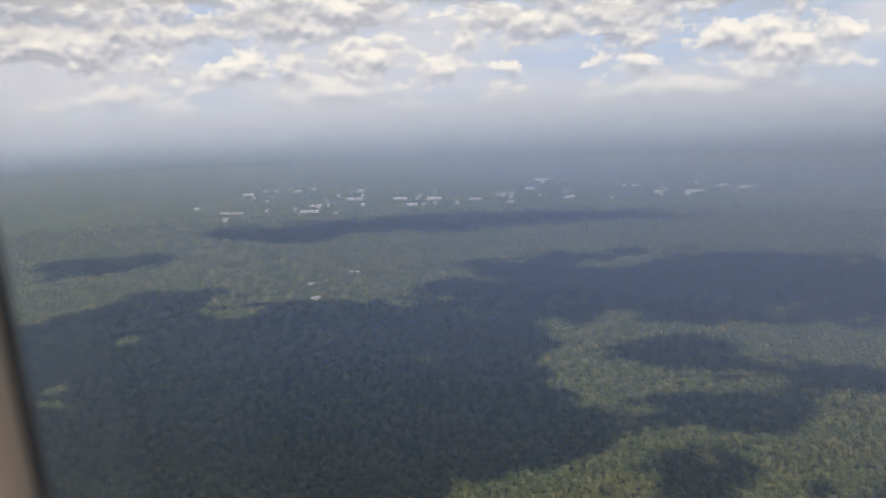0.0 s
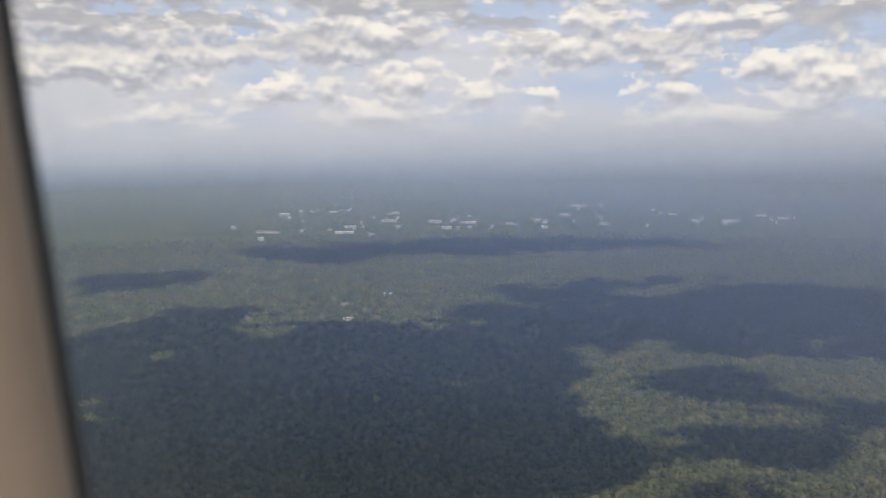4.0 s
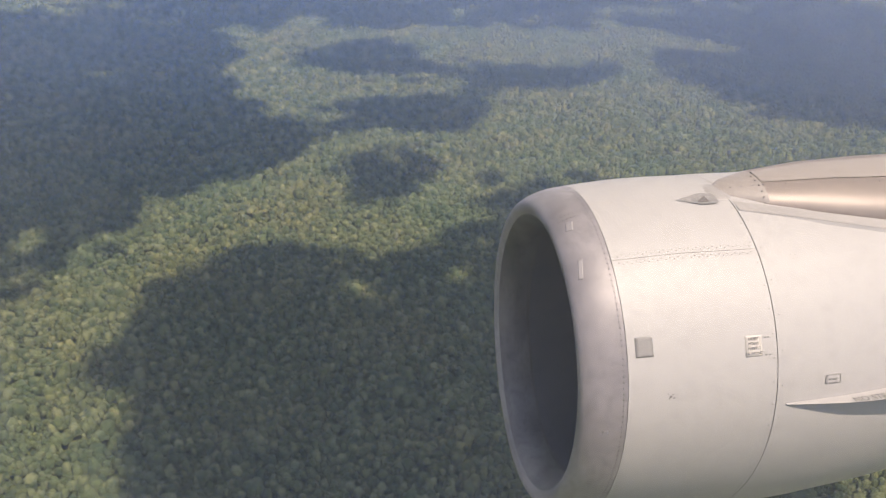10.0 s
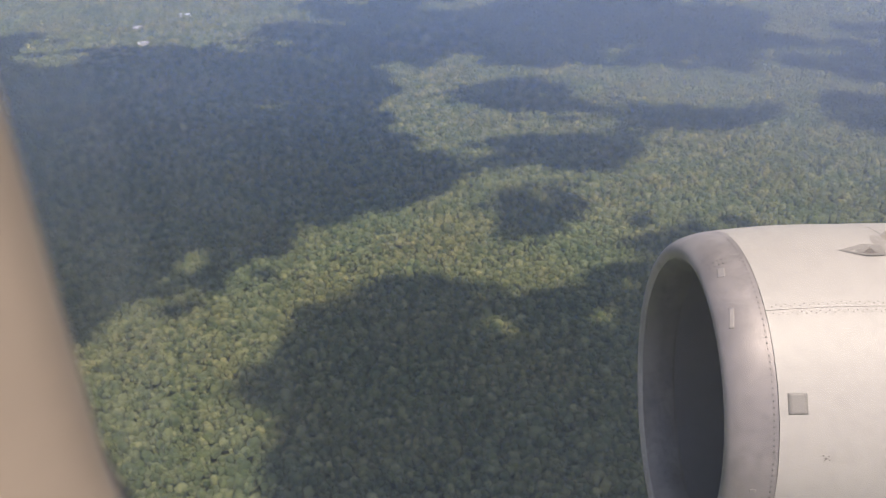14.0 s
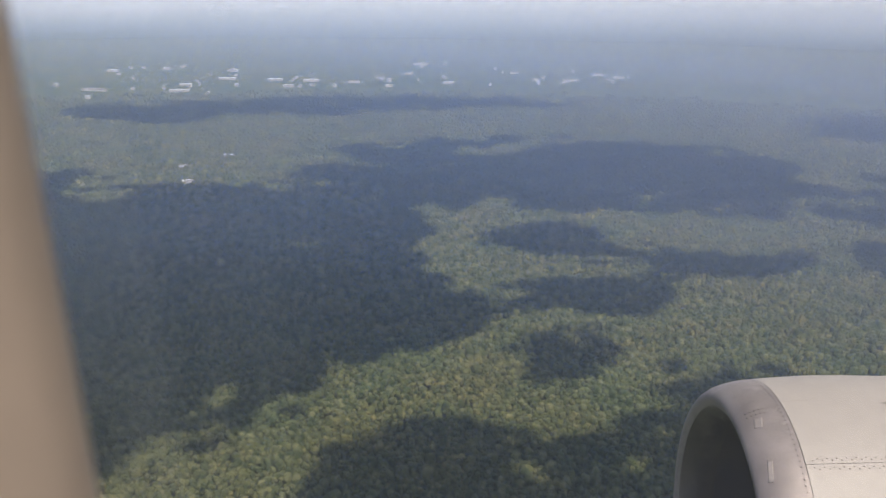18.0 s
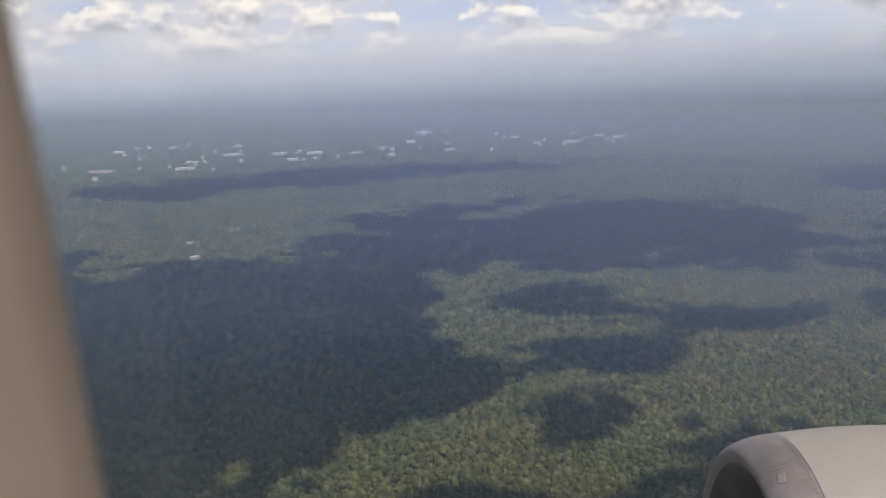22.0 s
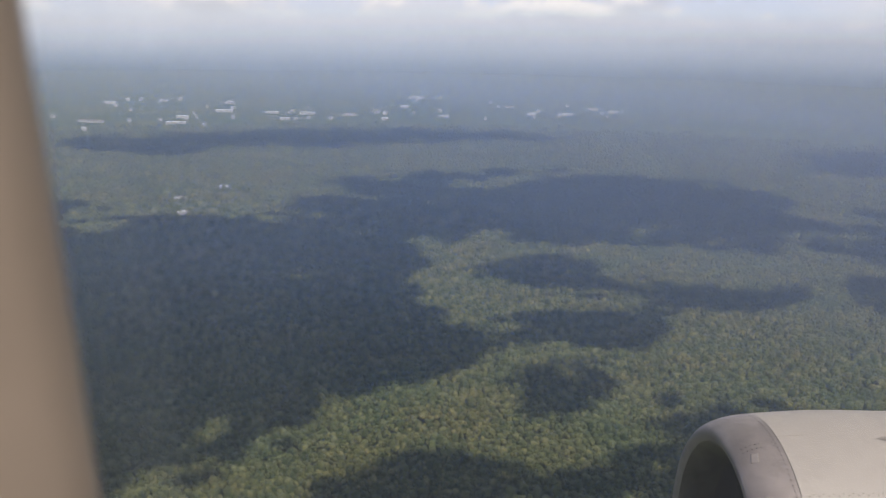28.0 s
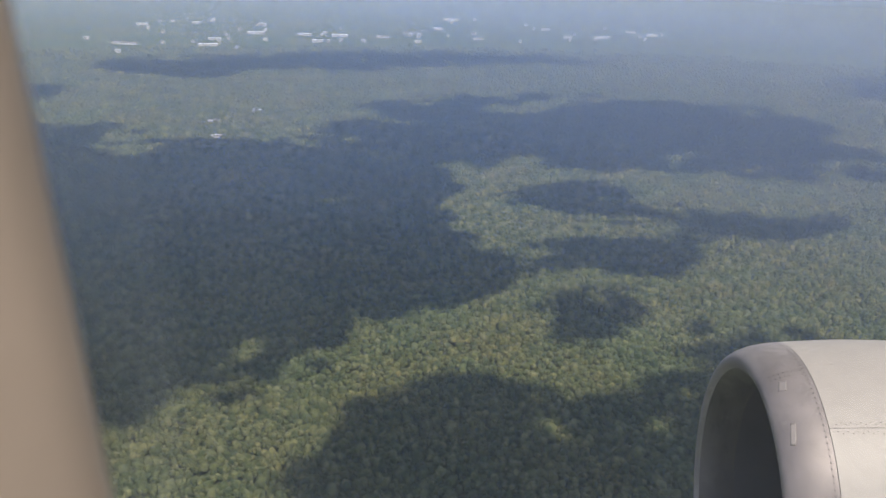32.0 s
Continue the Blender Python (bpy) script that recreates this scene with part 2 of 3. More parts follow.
def build_ground():
    rs = np.concatenate([[0.0, 80, 160, 240], np.geomspace(300, 4950, 150)])
    na = 480
    az = np.linspace(0, 2 * np.pi, na, endpoint=False)
    rr, aa = np.meshgrid(rs, az, indexing="ij")
    x, y = rr * np.sin(aa), rr * np.cos(aa)
    lift = np.clip((rr - 1950) / 400, 0, 1) * 6.0
    bumps = np.array([noise.fractal(Vector((a * 0.02, b * 0.02, 0)), 0.8, 2.2, 4) for a, b in zip(x.ravel(), y.ravel())]).reshape(x.shape)
    hills = np.array([noise.noise(Vector((a * 0.0011, b * 0.0011, 3.3))) for a, b in zip(x.ravel(), y.ravel())]).reshape(x.shape)
    z = lift + np.clip((rr - 2150) / 400, 0, 1) * (2.2 * bumps + 1.5 * hills)
    z *= np.clip((4750 - rr) / 900, 0, 1)
    co = np.stack([x, y, z], -1).reshape(-1, 3)
    i, j = np.meshgrid(np.arange(len(rs) - 1), np.arange(na), indexing="ij")
    j2 = (j + 1) % na
    fa = np.stack([i * na + j, i * na + j2, (i + 1) * na + j2, (i + 1) * na + j], -1).reshape(-1, 4)[:, ::-1]
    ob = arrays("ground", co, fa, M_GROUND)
    tagged(ob, "flat forest floor under dense green tropical canopy", "ground", kind="structure")


def sector(r0, r1, step, lo, hi):
    """Jittered places between two ranges and two bearings (degrees to the right of straight out)."""
    n = int(2 * r1 / step)
    m = int(r1 / step / 0.87) + 2
    x, y = np.meshgrid((np.arange(n) - n / 2) * step, np.arange(m) * step * 0.87)
    x = x + (np.arange(m)[:, None] % 2) * step / 2
    x = (x + rng.uniform(-0.32, 0.32, x.shape) * step).ravel()
    y = (y + rng.uniform(-0.32, 0.32, y.shape) * step).ravel()
    r, b = np.hypot(x, y), np.degrees(np.arctan2(x, y))
    ok = (r > r0) & (r <= r1) & (b > lo) & (b < hi)
    for cx, cy, cr in CLEAR:
        ok &= np.hypot(x - cx, y - cy) > cr
    return x[ok], y[ok]


def dome(seed, n=6, rings=2):
    """A crown of leaf clumps: a top, lobed uneven rings and a ragged skirt."""
    g = np.random.default_rng(seed)
    a = np.arange(n) * 2 * np.pi / n
    lobes, turn = int(g.integers(3, 6)), g.uniform(0, 6.28)
    lobe = 1 + 0.16 * np.sin(lobes * a + turn)
    co = [np.array([(g.uniform(-0.18, 0.18), g.uniform(-0.18, 0.18), g.uniform(0.85, 1.05))])]
    for i in range(rings):
        t = (i + 1) / rings
        out = math.sin(t * 1.8) * lobe * g.uniform(0.78, 1.16, n)
        up = math.cos(t * 1.8) + g.uniform(-0.16, 0.16, n) - (0.55 if i == rings - 1 else 0.0)
        co.append(np.stack([np.cos(a + 0.4 * i) * out, np.sin(a + 0.4 * i) * out, up], -1))
    fa = [(0, 1 + i, 1 + (i + 1) % n) for i in range(n)]
    for k in range(rings - 1):
        for i in range(n):
            p, q = 1 + k * n + i, 1 + k * n + (i + 1) % n
            fa += [(p, p + n, q), (q, p + n, q + n)]
    return np.concatenate(co), np.array(fa)


def build_forest():
    near = [dome(50 + s, 7, 3) for s in range(16)]
    mid = [dome(70 + s, 6, 2) for s in range(14)]
    far = [dome(90 + s, 5, 2) for s in range(10)]
    for shapes, r0, r1, step, size, mat in (
        (near, 330, 760, 3.5, 2.0, M_CROWN),
        (mid, 760, 1400, 4.2, 2.4, M_CROWN),
        (far, 1400, 2700, 7.0, 3.8, M_CROWN_FAR),
    ):
        x, y = sector(r0 - 22, r1, step, -38, 46)
        keep = (rng.uniform(r0 - 22, r0 + 2, len(x)) < np.hypot(x, y)) & (rng.uniform(2250, 2720, len(x)) > np.hypot(x, y))
        x, y = x[keep], y[keep]
        n = len(x)
        rad = size * np.clip(np.exp(rng.normal(0, 0.30, n)), 0.45, 2.0)
        swell = np.array([noise.noise(Vector((a * 0.012, b * 0.012, 1.7))) for a, b in zip(x, y)])
        clump = np.array([noise.noise(Vector((a * 0.05, b * 0.05, 5.1))) for a, b in zip(x, y)])
        z = 5.0 + 1.5 * swell + 2.2 * clump + rng.normal(0, 1.5, n) + 0.35 * rad
        co, fa = scatter(shapes, np.stack([x, y, z], -1), rad, rng.uniform(0.75, 1.25, n), rng)
        co[:, 2] = np.minimum(co[:, 2], 15.5)
        ob = arrays("forest_canopy", co, fa, mat, smooth=False)
        tagged(ob, "dense rounded crowns of green tropical forest trees", "forest", kind="stuff")


build_ground()
build_forest()


# ---- haze and distance ----
def ring_mesh(r, zs, na=128):
    az = np.linspace(0, 2 * np.pi, na, endpoint=False)
    co = np.array([(r * math.sin(a), r * math.cos(a), z) for z in zs for a in az])
    fa = np.array([(i * na + j, i * na + (j + 1) % na, (i + 1) * na + (j + 1) % na, (i + 1) * na + j) for i in range(len(zs) - 1) for j in range(na)])
    return co, fa


def backdrop():
    """Glowing ring painted with hazy distance and soft clouded sky low over the horizon."""
    k = Nodes("painted_distance")
    k.t.nodes.remove(k.b)
    sep = k.n("ShaderNodeSeparateXYZ")
    k.put(k.co.outputs["Object"], sep.inputs[0])
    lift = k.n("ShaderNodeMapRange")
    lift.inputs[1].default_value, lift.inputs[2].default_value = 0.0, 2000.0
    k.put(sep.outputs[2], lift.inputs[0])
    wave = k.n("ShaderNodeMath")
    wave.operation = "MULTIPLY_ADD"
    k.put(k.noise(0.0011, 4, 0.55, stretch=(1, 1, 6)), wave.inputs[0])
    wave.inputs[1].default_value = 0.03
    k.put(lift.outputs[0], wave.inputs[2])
    # horizon haze painted as a colour gradient over height
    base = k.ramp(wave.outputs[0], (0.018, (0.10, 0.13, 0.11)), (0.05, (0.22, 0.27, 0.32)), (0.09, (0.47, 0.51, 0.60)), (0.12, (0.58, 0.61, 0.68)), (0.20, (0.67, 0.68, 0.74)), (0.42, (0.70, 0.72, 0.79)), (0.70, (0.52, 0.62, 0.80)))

    def layer(rise, size, flat, detail, seed):
        """Cloud noise of one size; rise: metres by which it is looked up higher."""
        mp = k.n("ShaderNodeMapping")
        mp.inputs["Location"].default_value = (seed, 0, rise * flat)
        mp.inputs["Scale"].default_value = (1, 1, flat)
        k.put(k.co.outputs["Object"], mp.inputs[0])
        t = k.n("ShaderNodeTexNoise", Scale=1.0 / size, Detail=detail, Roughness=0.6)
        k.put(mp.outputs[0], t.inputs["Vector"])
        return t.outputs["Fac"]

    def sum_of(a, b, gain, off=0.0):
        """a + gain * b + off."""
        m = k.n("ShaderNodeMath")
        m.operation = "MULTIPLY_ADD"
        k.put(b, m.inputs[0])
        m.inputs[1].default_value = gain
        k.put(a, m.inputs[2])
        if not off:
            return m.outputs[0]
        o = k.n("ShaderNodeMath")
        o.operation = "ADD"
        k.put(m.outputs[0], o.inputs[0])
        o.inputs[1].default_value = off
        return o.outputs[0]

    def heaps(rise, fine):
        """Broad masses with round heaps on them."""
        return sum_of(layer(rise, 600.0, 2.3, 2.0 + fine, 310.0), layer(rise, 170.0, 1.25, 1.0 + fine, 0.0), 0.5, -0.25)

    # cloud light painted in: tops paler, undersides greyer
    n1, soft, higher = heaps(0, 5.0), heaps(0, 1.0), heaps(45, 1.0)
    cover = sum_of(n1, lift.outputs[0], 0.22, -0.045)
    relief = sum_of(soft, higher, -1.0)
    light = k.n("ShaderNodeMath")
    light.operation = "MULTIPLY_ADD"
    k.put(sum_of(relief, sum_of(n1, soft, -1.0), 0.8), light.inputs[0])
    light.inputs[1].default_value, light.inputs[2].default_value = 2.3, 0.5
    n3 = k.noise(0.0009, 4, 0.55, stretch=(1, 1, 3.4))
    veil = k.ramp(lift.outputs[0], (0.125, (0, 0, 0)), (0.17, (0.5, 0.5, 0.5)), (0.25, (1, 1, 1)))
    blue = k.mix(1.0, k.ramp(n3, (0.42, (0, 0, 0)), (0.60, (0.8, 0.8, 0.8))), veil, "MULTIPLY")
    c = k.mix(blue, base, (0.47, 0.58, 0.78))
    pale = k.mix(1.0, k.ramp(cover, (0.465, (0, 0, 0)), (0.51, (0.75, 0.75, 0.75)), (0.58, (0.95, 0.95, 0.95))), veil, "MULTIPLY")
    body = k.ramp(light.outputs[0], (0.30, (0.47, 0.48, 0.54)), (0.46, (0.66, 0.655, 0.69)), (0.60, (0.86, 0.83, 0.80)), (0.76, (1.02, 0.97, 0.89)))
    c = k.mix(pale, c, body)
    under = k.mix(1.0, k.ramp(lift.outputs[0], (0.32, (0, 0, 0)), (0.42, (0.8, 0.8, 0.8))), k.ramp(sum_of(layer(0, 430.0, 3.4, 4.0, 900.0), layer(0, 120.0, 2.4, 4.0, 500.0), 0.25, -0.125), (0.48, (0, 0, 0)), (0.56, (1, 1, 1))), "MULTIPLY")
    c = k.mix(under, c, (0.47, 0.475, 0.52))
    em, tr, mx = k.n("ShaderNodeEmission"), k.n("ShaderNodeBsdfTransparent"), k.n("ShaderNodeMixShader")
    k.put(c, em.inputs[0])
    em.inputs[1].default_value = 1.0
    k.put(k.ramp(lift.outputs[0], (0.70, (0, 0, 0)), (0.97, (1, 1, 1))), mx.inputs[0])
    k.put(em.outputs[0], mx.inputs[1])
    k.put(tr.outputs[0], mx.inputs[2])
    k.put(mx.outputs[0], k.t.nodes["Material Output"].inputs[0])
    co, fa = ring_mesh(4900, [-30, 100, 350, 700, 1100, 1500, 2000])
    tagged(arrays("backdrop", co, fa, k.m), "glowing backdrop painted as hazy blue distance and soft clouded sky", "backdrop", kind="structure")


backdrop()


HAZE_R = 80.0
# degrees above the level, opacity of the painted haze, share of HAZE_FAR in its tint
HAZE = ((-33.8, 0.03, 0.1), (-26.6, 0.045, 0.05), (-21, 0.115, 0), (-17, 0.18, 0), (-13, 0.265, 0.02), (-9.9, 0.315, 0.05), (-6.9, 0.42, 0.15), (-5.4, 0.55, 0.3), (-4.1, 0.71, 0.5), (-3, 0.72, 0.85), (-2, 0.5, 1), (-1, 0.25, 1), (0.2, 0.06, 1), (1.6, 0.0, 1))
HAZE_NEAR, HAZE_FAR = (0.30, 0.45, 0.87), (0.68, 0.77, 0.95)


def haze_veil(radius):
    """Haze painted on a ring between aircraft and land, denser towards the horizon."""
    k = Nodes("painted_haze")
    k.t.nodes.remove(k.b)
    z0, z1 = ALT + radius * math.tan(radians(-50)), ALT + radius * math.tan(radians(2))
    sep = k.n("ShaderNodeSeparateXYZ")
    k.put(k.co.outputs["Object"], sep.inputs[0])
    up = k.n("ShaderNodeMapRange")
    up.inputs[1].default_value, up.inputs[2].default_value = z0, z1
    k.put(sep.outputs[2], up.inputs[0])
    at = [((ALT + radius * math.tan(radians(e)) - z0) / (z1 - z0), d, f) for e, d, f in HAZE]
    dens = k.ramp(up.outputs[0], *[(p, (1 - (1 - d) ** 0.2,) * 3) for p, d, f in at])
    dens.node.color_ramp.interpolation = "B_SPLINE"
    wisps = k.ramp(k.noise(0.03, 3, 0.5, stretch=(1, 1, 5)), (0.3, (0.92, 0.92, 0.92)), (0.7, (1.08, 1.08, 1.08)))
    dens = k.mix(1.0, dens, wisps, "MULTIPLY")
    # opacity raised aft to brighten the painted haze there
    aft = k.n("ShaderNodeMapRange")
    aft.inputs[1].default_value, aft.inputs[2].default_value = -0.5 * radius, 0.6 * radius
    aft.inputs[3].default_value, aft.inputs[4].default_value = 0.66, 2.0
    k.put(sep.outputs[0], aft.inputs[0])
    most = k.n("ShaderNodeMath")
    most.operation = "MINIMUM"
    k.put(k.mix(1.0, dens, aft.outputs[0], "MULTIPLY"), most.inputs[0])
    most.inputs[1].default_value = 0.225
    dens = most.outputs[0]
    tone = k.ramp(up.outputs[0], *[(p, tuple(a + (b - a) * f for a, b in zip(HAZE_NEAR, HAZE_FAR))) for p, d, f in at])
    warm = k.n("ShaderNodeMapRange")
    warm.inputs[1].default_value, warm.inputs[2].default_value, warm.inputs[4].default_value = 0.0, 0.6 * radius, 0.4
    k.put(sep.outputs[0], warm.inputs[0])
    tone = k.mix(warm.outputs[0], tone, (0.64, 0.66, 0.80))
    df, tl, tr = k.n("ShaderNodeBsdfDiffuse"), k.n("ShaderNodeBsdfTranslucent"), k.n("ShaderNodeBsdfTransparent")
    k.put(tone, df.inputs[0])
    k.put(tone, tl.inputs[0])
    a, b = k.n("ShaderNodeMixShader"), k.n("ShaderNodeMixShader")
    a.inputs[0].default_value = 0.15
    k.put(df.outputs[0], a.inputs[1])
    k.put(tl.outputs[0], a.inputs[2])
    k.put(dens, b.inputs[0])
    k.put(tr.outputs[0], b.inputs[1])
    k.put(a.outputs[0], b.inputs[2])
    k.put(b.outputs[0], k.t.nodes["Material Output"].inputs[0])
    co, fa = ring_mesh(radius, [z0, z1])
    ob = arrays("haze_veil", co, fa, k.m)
    tagged(ob, "thin ring sheet painted as bluish haze, denser towards the horizon", "haze", kind="structure")


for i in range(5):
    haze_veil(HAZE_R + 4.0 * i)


# ---- clouds ----
rng = np.random.default_rng(23)
ROUGH_PUFFS = [lumpy(1, 0.5, 1.7, 80 + s) for s in range(6)]
CLOUD_Z = 900.0


def cloud(blobs, z, thick, group, label, share=0.42, fringe=0, shapes=ROUGH_PUFFS, warp=0.0, flat=0.15):
    """One cumulus: for each blob (x, y, along x, along y) a core and puffs round it, flat below."""
    ps, rs, ts = [], [], []
    for cx, cy, ax, ay in blobs:
        m = min(ax, ay)
        n = int(10 + 10 * max(ax, ay) / m)
        for i in range(n):
            a = rng.uniform(0, 2 * math.pi)
            q = math.sqrt(rng.random()) * 0.82
            r = m * rng.uniform(0.75, 1.25) * share * (1.15 - 0.5 * q)
            ps.append((cx + ax * q * math.cos(a), cy + ay * q * math.sin(a), z + thick * (1 - q * q) * rng.uniform(0.0, 0.9)))
            rs.append(r)
            ts.append(min(0.9, 0.8 * thick / r + 0.25))
        for i in range(int(fringe * (ax + ay) / m)):
            a = rng.uniform(0, 2 * math.pi)
            q = rng.uniform(0.70, 1.2)
            ps.append((cx + ax * q * math.cos(a), cy + ay * q * math.sin(a), z + 0.2 * thick))
            rs.append(m * rng.uniform(0.08, 0.24))
            ts.append(0.4)
    warped = []
    for px, py, pz in ps:
        w = Vector((px, py, 0)) / 170
        g = warp * Vector((noise.noise(w), noise.noise(w + Vector((9, 4, 2))), 0))
        warped.append((px + g.x, py + g.y, pz))
    co, fa = scatter(shapes, np.array(warped), np.array(rs), np.array(ts), rng)
    low = co[:, 2] < z
    co[low, 2] = z + (co[low, 2] - z) * flat
    ob = arrays("cloud", co, fa, M_CLOUD)
    tagged(ob, label, "cloud", group)


def overhead(*blobs, share=0.54):
    """A cloud over the forest, set where its shade falls on the given ground."""
    k = CLOUD_Z / SUN.z
    cloud([(x + SUN.x * k, y + SUN.y * k, a, b) for x, y, a, b in blobs], CLOUD_Z, 40, "clouds over the forest", "broad white fair-weather cloud shading the forest below", share, 22, ROUGH_PUFFS, 70.0)


overhead((-677, 2217, 215, 150), (-317, 2343, 260, 150), (68, 2450, 284, 110))
overhead((-38, 1575, 165, 240), (226, 1593, 190, 260), (455, 1604, 160, 250), (530, 1436, 150, 100))
overhead((-234, 1240, 180, 215), (-130, 915, 135, 165), (-300, 990, 170, 120), (-412, 1087, 200, 290), (-662, 1154, 190, 320), (-414, 812, 170, 120), (-326, 640, 110, 70), (-250, 740, 130, 85), (-330, 840, 150, 110), (-390, 730, 130, 110), (-310, 600, 80, 90), (-160, 850, 90, 90), (-95, 830, 80, 75), (-30, 960, 80, 60), (-48, 890, 80, 80), (30, 915, 75, 62), (-190, 785, 90, 55), (-102, 1085, 75, 65))
overhead((-969, 1773, 150, 90))
overhead((164, 1145, 95, 66), (345, 1067, 140, 48))
overhead((177, 959, 98, 70))
overhead((114, 765, 70, 40))
overhead((281, 650, 64, 90), (419, 533, 130, 160), (37, 428, 95, 80), (35, 528, 110, 82), (-48, 394, 50, 70), (140, 400, 110, 90), (172, 555, 95, 92), (-100, 515, 34, 40), (-72, 580, 48, 46), (120, 360, 200, 60), (260, 480, 100, 110))
overhead((828, 1175, 215, 330), (1129, 1133, 170, 330), (690, 985, 150, 130))
overhead((1194, 2069, 380, 170))


# ---- town and village ----
def warehouse(x, y, w, d, h, turn, roof, base, label, name="warehouse"):
    root = new(name)
    root.empty_display_size = 4
    root.matrix_world = pose(x, y, base, 0, 0, turn)
    part("wall", boxed(-w, w, -d, d, -6, h), M_PLASTER, root)
    part("roof", boxed(-w - 0.6, w + 0.6, -d - 0.6, d + 0.6, h + 0.02, h + 0.8, bevel=0.2), roof, root)
    n = max(1, int(w / 12))
    for i in range(n):
        u = -w + (i + 0.5) * 2 * w / n
        part("loading_door", boxed(u - 2.2, u + 2.2, -d - 0.15, -d - 0.02, 0.0, 0.6 * h), M_DARKGLASS, root)
        part("roof_vent", boxed(u - 1.5, u + 1.5, -1.5, 1.5, h + 0.8, h + 1.3, bevel=0.1), M_ROOF_GREY, root)
    tagged(root, label, "building", "town buildings")


TOWN = [
    (-1103, 3074, 26), (-987, 2592, 50), (-745, 2591, 38), (-765, 2732, 26), (-678, 2900, 36), (-715, 3133, 22),
    (-523, 2887, 30), (-457, 2736, 22), (-410, 2884, 34), (-274, 2869, 26), (-158, 2771, 14), (-110, 3125, 20),
    (24, 2864, 22), (256, 3181, 20), (311, 2965, 18), (423, 2976, 36), (599, 3071, 24), (543, 3154, 24),
    (-75, 3449, 40), (-946, 3159, 18),
]
for i, (x, y, w) in enumerate(TOWN):
    white = i % 4 != 1
    warehouse(x, y, 0.72 * w, rng.uniform(4, 7.5), rng.uniform(1.2, 2.2), rng.uniform(-14, 14), M_ROOF_WHITE if white else M_ROOF_TAN, 11,
              "long flat-roofed white warehouse among forest" if white else "long low warehouse with a tan roof among forest")
for i in range(46):
    k = TOWN[i % len(TOWN)]
    warehouse(k[0] + rng.normal(0, 70), k[1] + rng.normal(30, 90), rng.uniform(2.5, 7), rng.uniform(2.5, 5), rng.uniform(1.2, 2.2), rng.uniform(-30, 30),
              (M_ROOF_WHITE, M_ROOF_GREY, M_ROOF_WHITE)[i % 3], 12, "small plain town building among forest trees", "town_house")
for i, (cx, cy, cr) in enumerate(CLEAR):
    bm = bmesh.new()
    bmesh.ops.create_circle(bm, cap_ends=True, segments=28, radius=cr * 0.8)
    for v in bm.verts:
        v.co *= 1 + 0.35 * noise.noise(Vector((v.co.x * 0.1, v.co.y * 0.1, i)))
        v.co += Vector((cx, cy, 0.4))
    tagged(part("clearing", bm, M_SCRUB), "bare pale clearing in the forest", "clearing", kind="structure")
    for j in range(5):
        a = rng.uniform(0, 6.28)
        warehouse(cx + cr * 0.6 * math.cos(a), cy + cr * 0.6 * math.sin(a), rng.uniform(1.6, 3.4), rng.uniform(1.3, 2.2), rng.uniform(2.0, 3.2), rng.uniform(0, 90),
                  (M_ROOF_WHITE, M_ROOF_TAN, M_ROOF_WHITE)[j % 3], 4.5, "small village house in a forest clearing", "village_house")


# ---- the aircraft: engine ----
CY, CZ = 4.84, ALT - 3.46


def girth(x, r, a):
    """(y, z) on the nacelle at x, radius r and angle a (radians): fuller below for the gearbox, slightly raised on top of the inlet."""
    u = math.sin(a)
    z = r * u
    if u < 0:
        z -= 0.20 * r * u * u
    else:
        z += float(np.interp(x, [1.74, 1.85, 2.4, 2.85], [0.016, 0.034, 0.030, 0.004])) * u ** 4
    return CY + r * math.cos(a), CZ + z


def lathe(profile, a0=0.0, a1=360.0, segs=128):
    """A surface turned round the engine's axis; profile: (x, radius) pairs; angles from the outboard side upwards."""
    full = a1 - a0 >= 360
    n = segs if full else segs + 1
    an = np.radians(np.linspace(a0, a1, n, endpoint=not full))
    co = np.array([(x, *girth(x, r, a)) for x, r in profile for a in an])
    fa = []
    for i in range(len(profile) - 1):
        for j in range(segs):
            j2 = (j + 1) % n
            fa.append((i * n + j, (i + 1) * n + j, (i + 1) * n + j2, i * n + j2))
    return co, np.array(fa)


def skin_r(x):
    """The cowl's outer radius at x."""
    xs = [1.735, 1.742, 1.76, 1.80, 1.86, 2.00, 2.30, 2.60, 2.95, 3.40, 4.00, 4.80, 5.60]
    rs = [0.938, 0.962, 0.983, 1.005, 1.024, 1.05, 1.075, 1.09, 1.10, 1.095, 1.05, 0.95, 0.80]
    return float(np.interp(x, xs, rs))


def smooth_profile(x0, x1, n):
    return [(x, sum(skin_r(x + d) for d in (-0.06, -0.03, 0, 0.03, 0.06)) / 5) for x in np.linspace(x0, x1, n)]


def on_skin(x, a, lift=0.0, turn=0.0):
    """The pose on the cowl at x and angle a: its own z outwards, its x aft, its y up round the cowl."""
    t = radians(a)
    r = skin_r(x) + lift
    m = Matrix(((1, 0, 0, 0), (0, math.sin(t), math.cos(t), 0), (0, -math.cos(t), math.sin(t), 0), (0, 0, 0, 1)))
    return Matrix.Translation((x, *girth(x, r, t))) @ m @ pose(0, 0, 0, 0, 0, turn)


engine = new("jet_engine")
tagged(engine, "white jet engine with stained bare metal inlet lip", "engine")


def eng(name, prof, mat, label="", a0=0.0, a1=360.0):
    co, fa = lathe(prof, a0, a1)
    return arrays(name, co, fa, mat, engine, label)


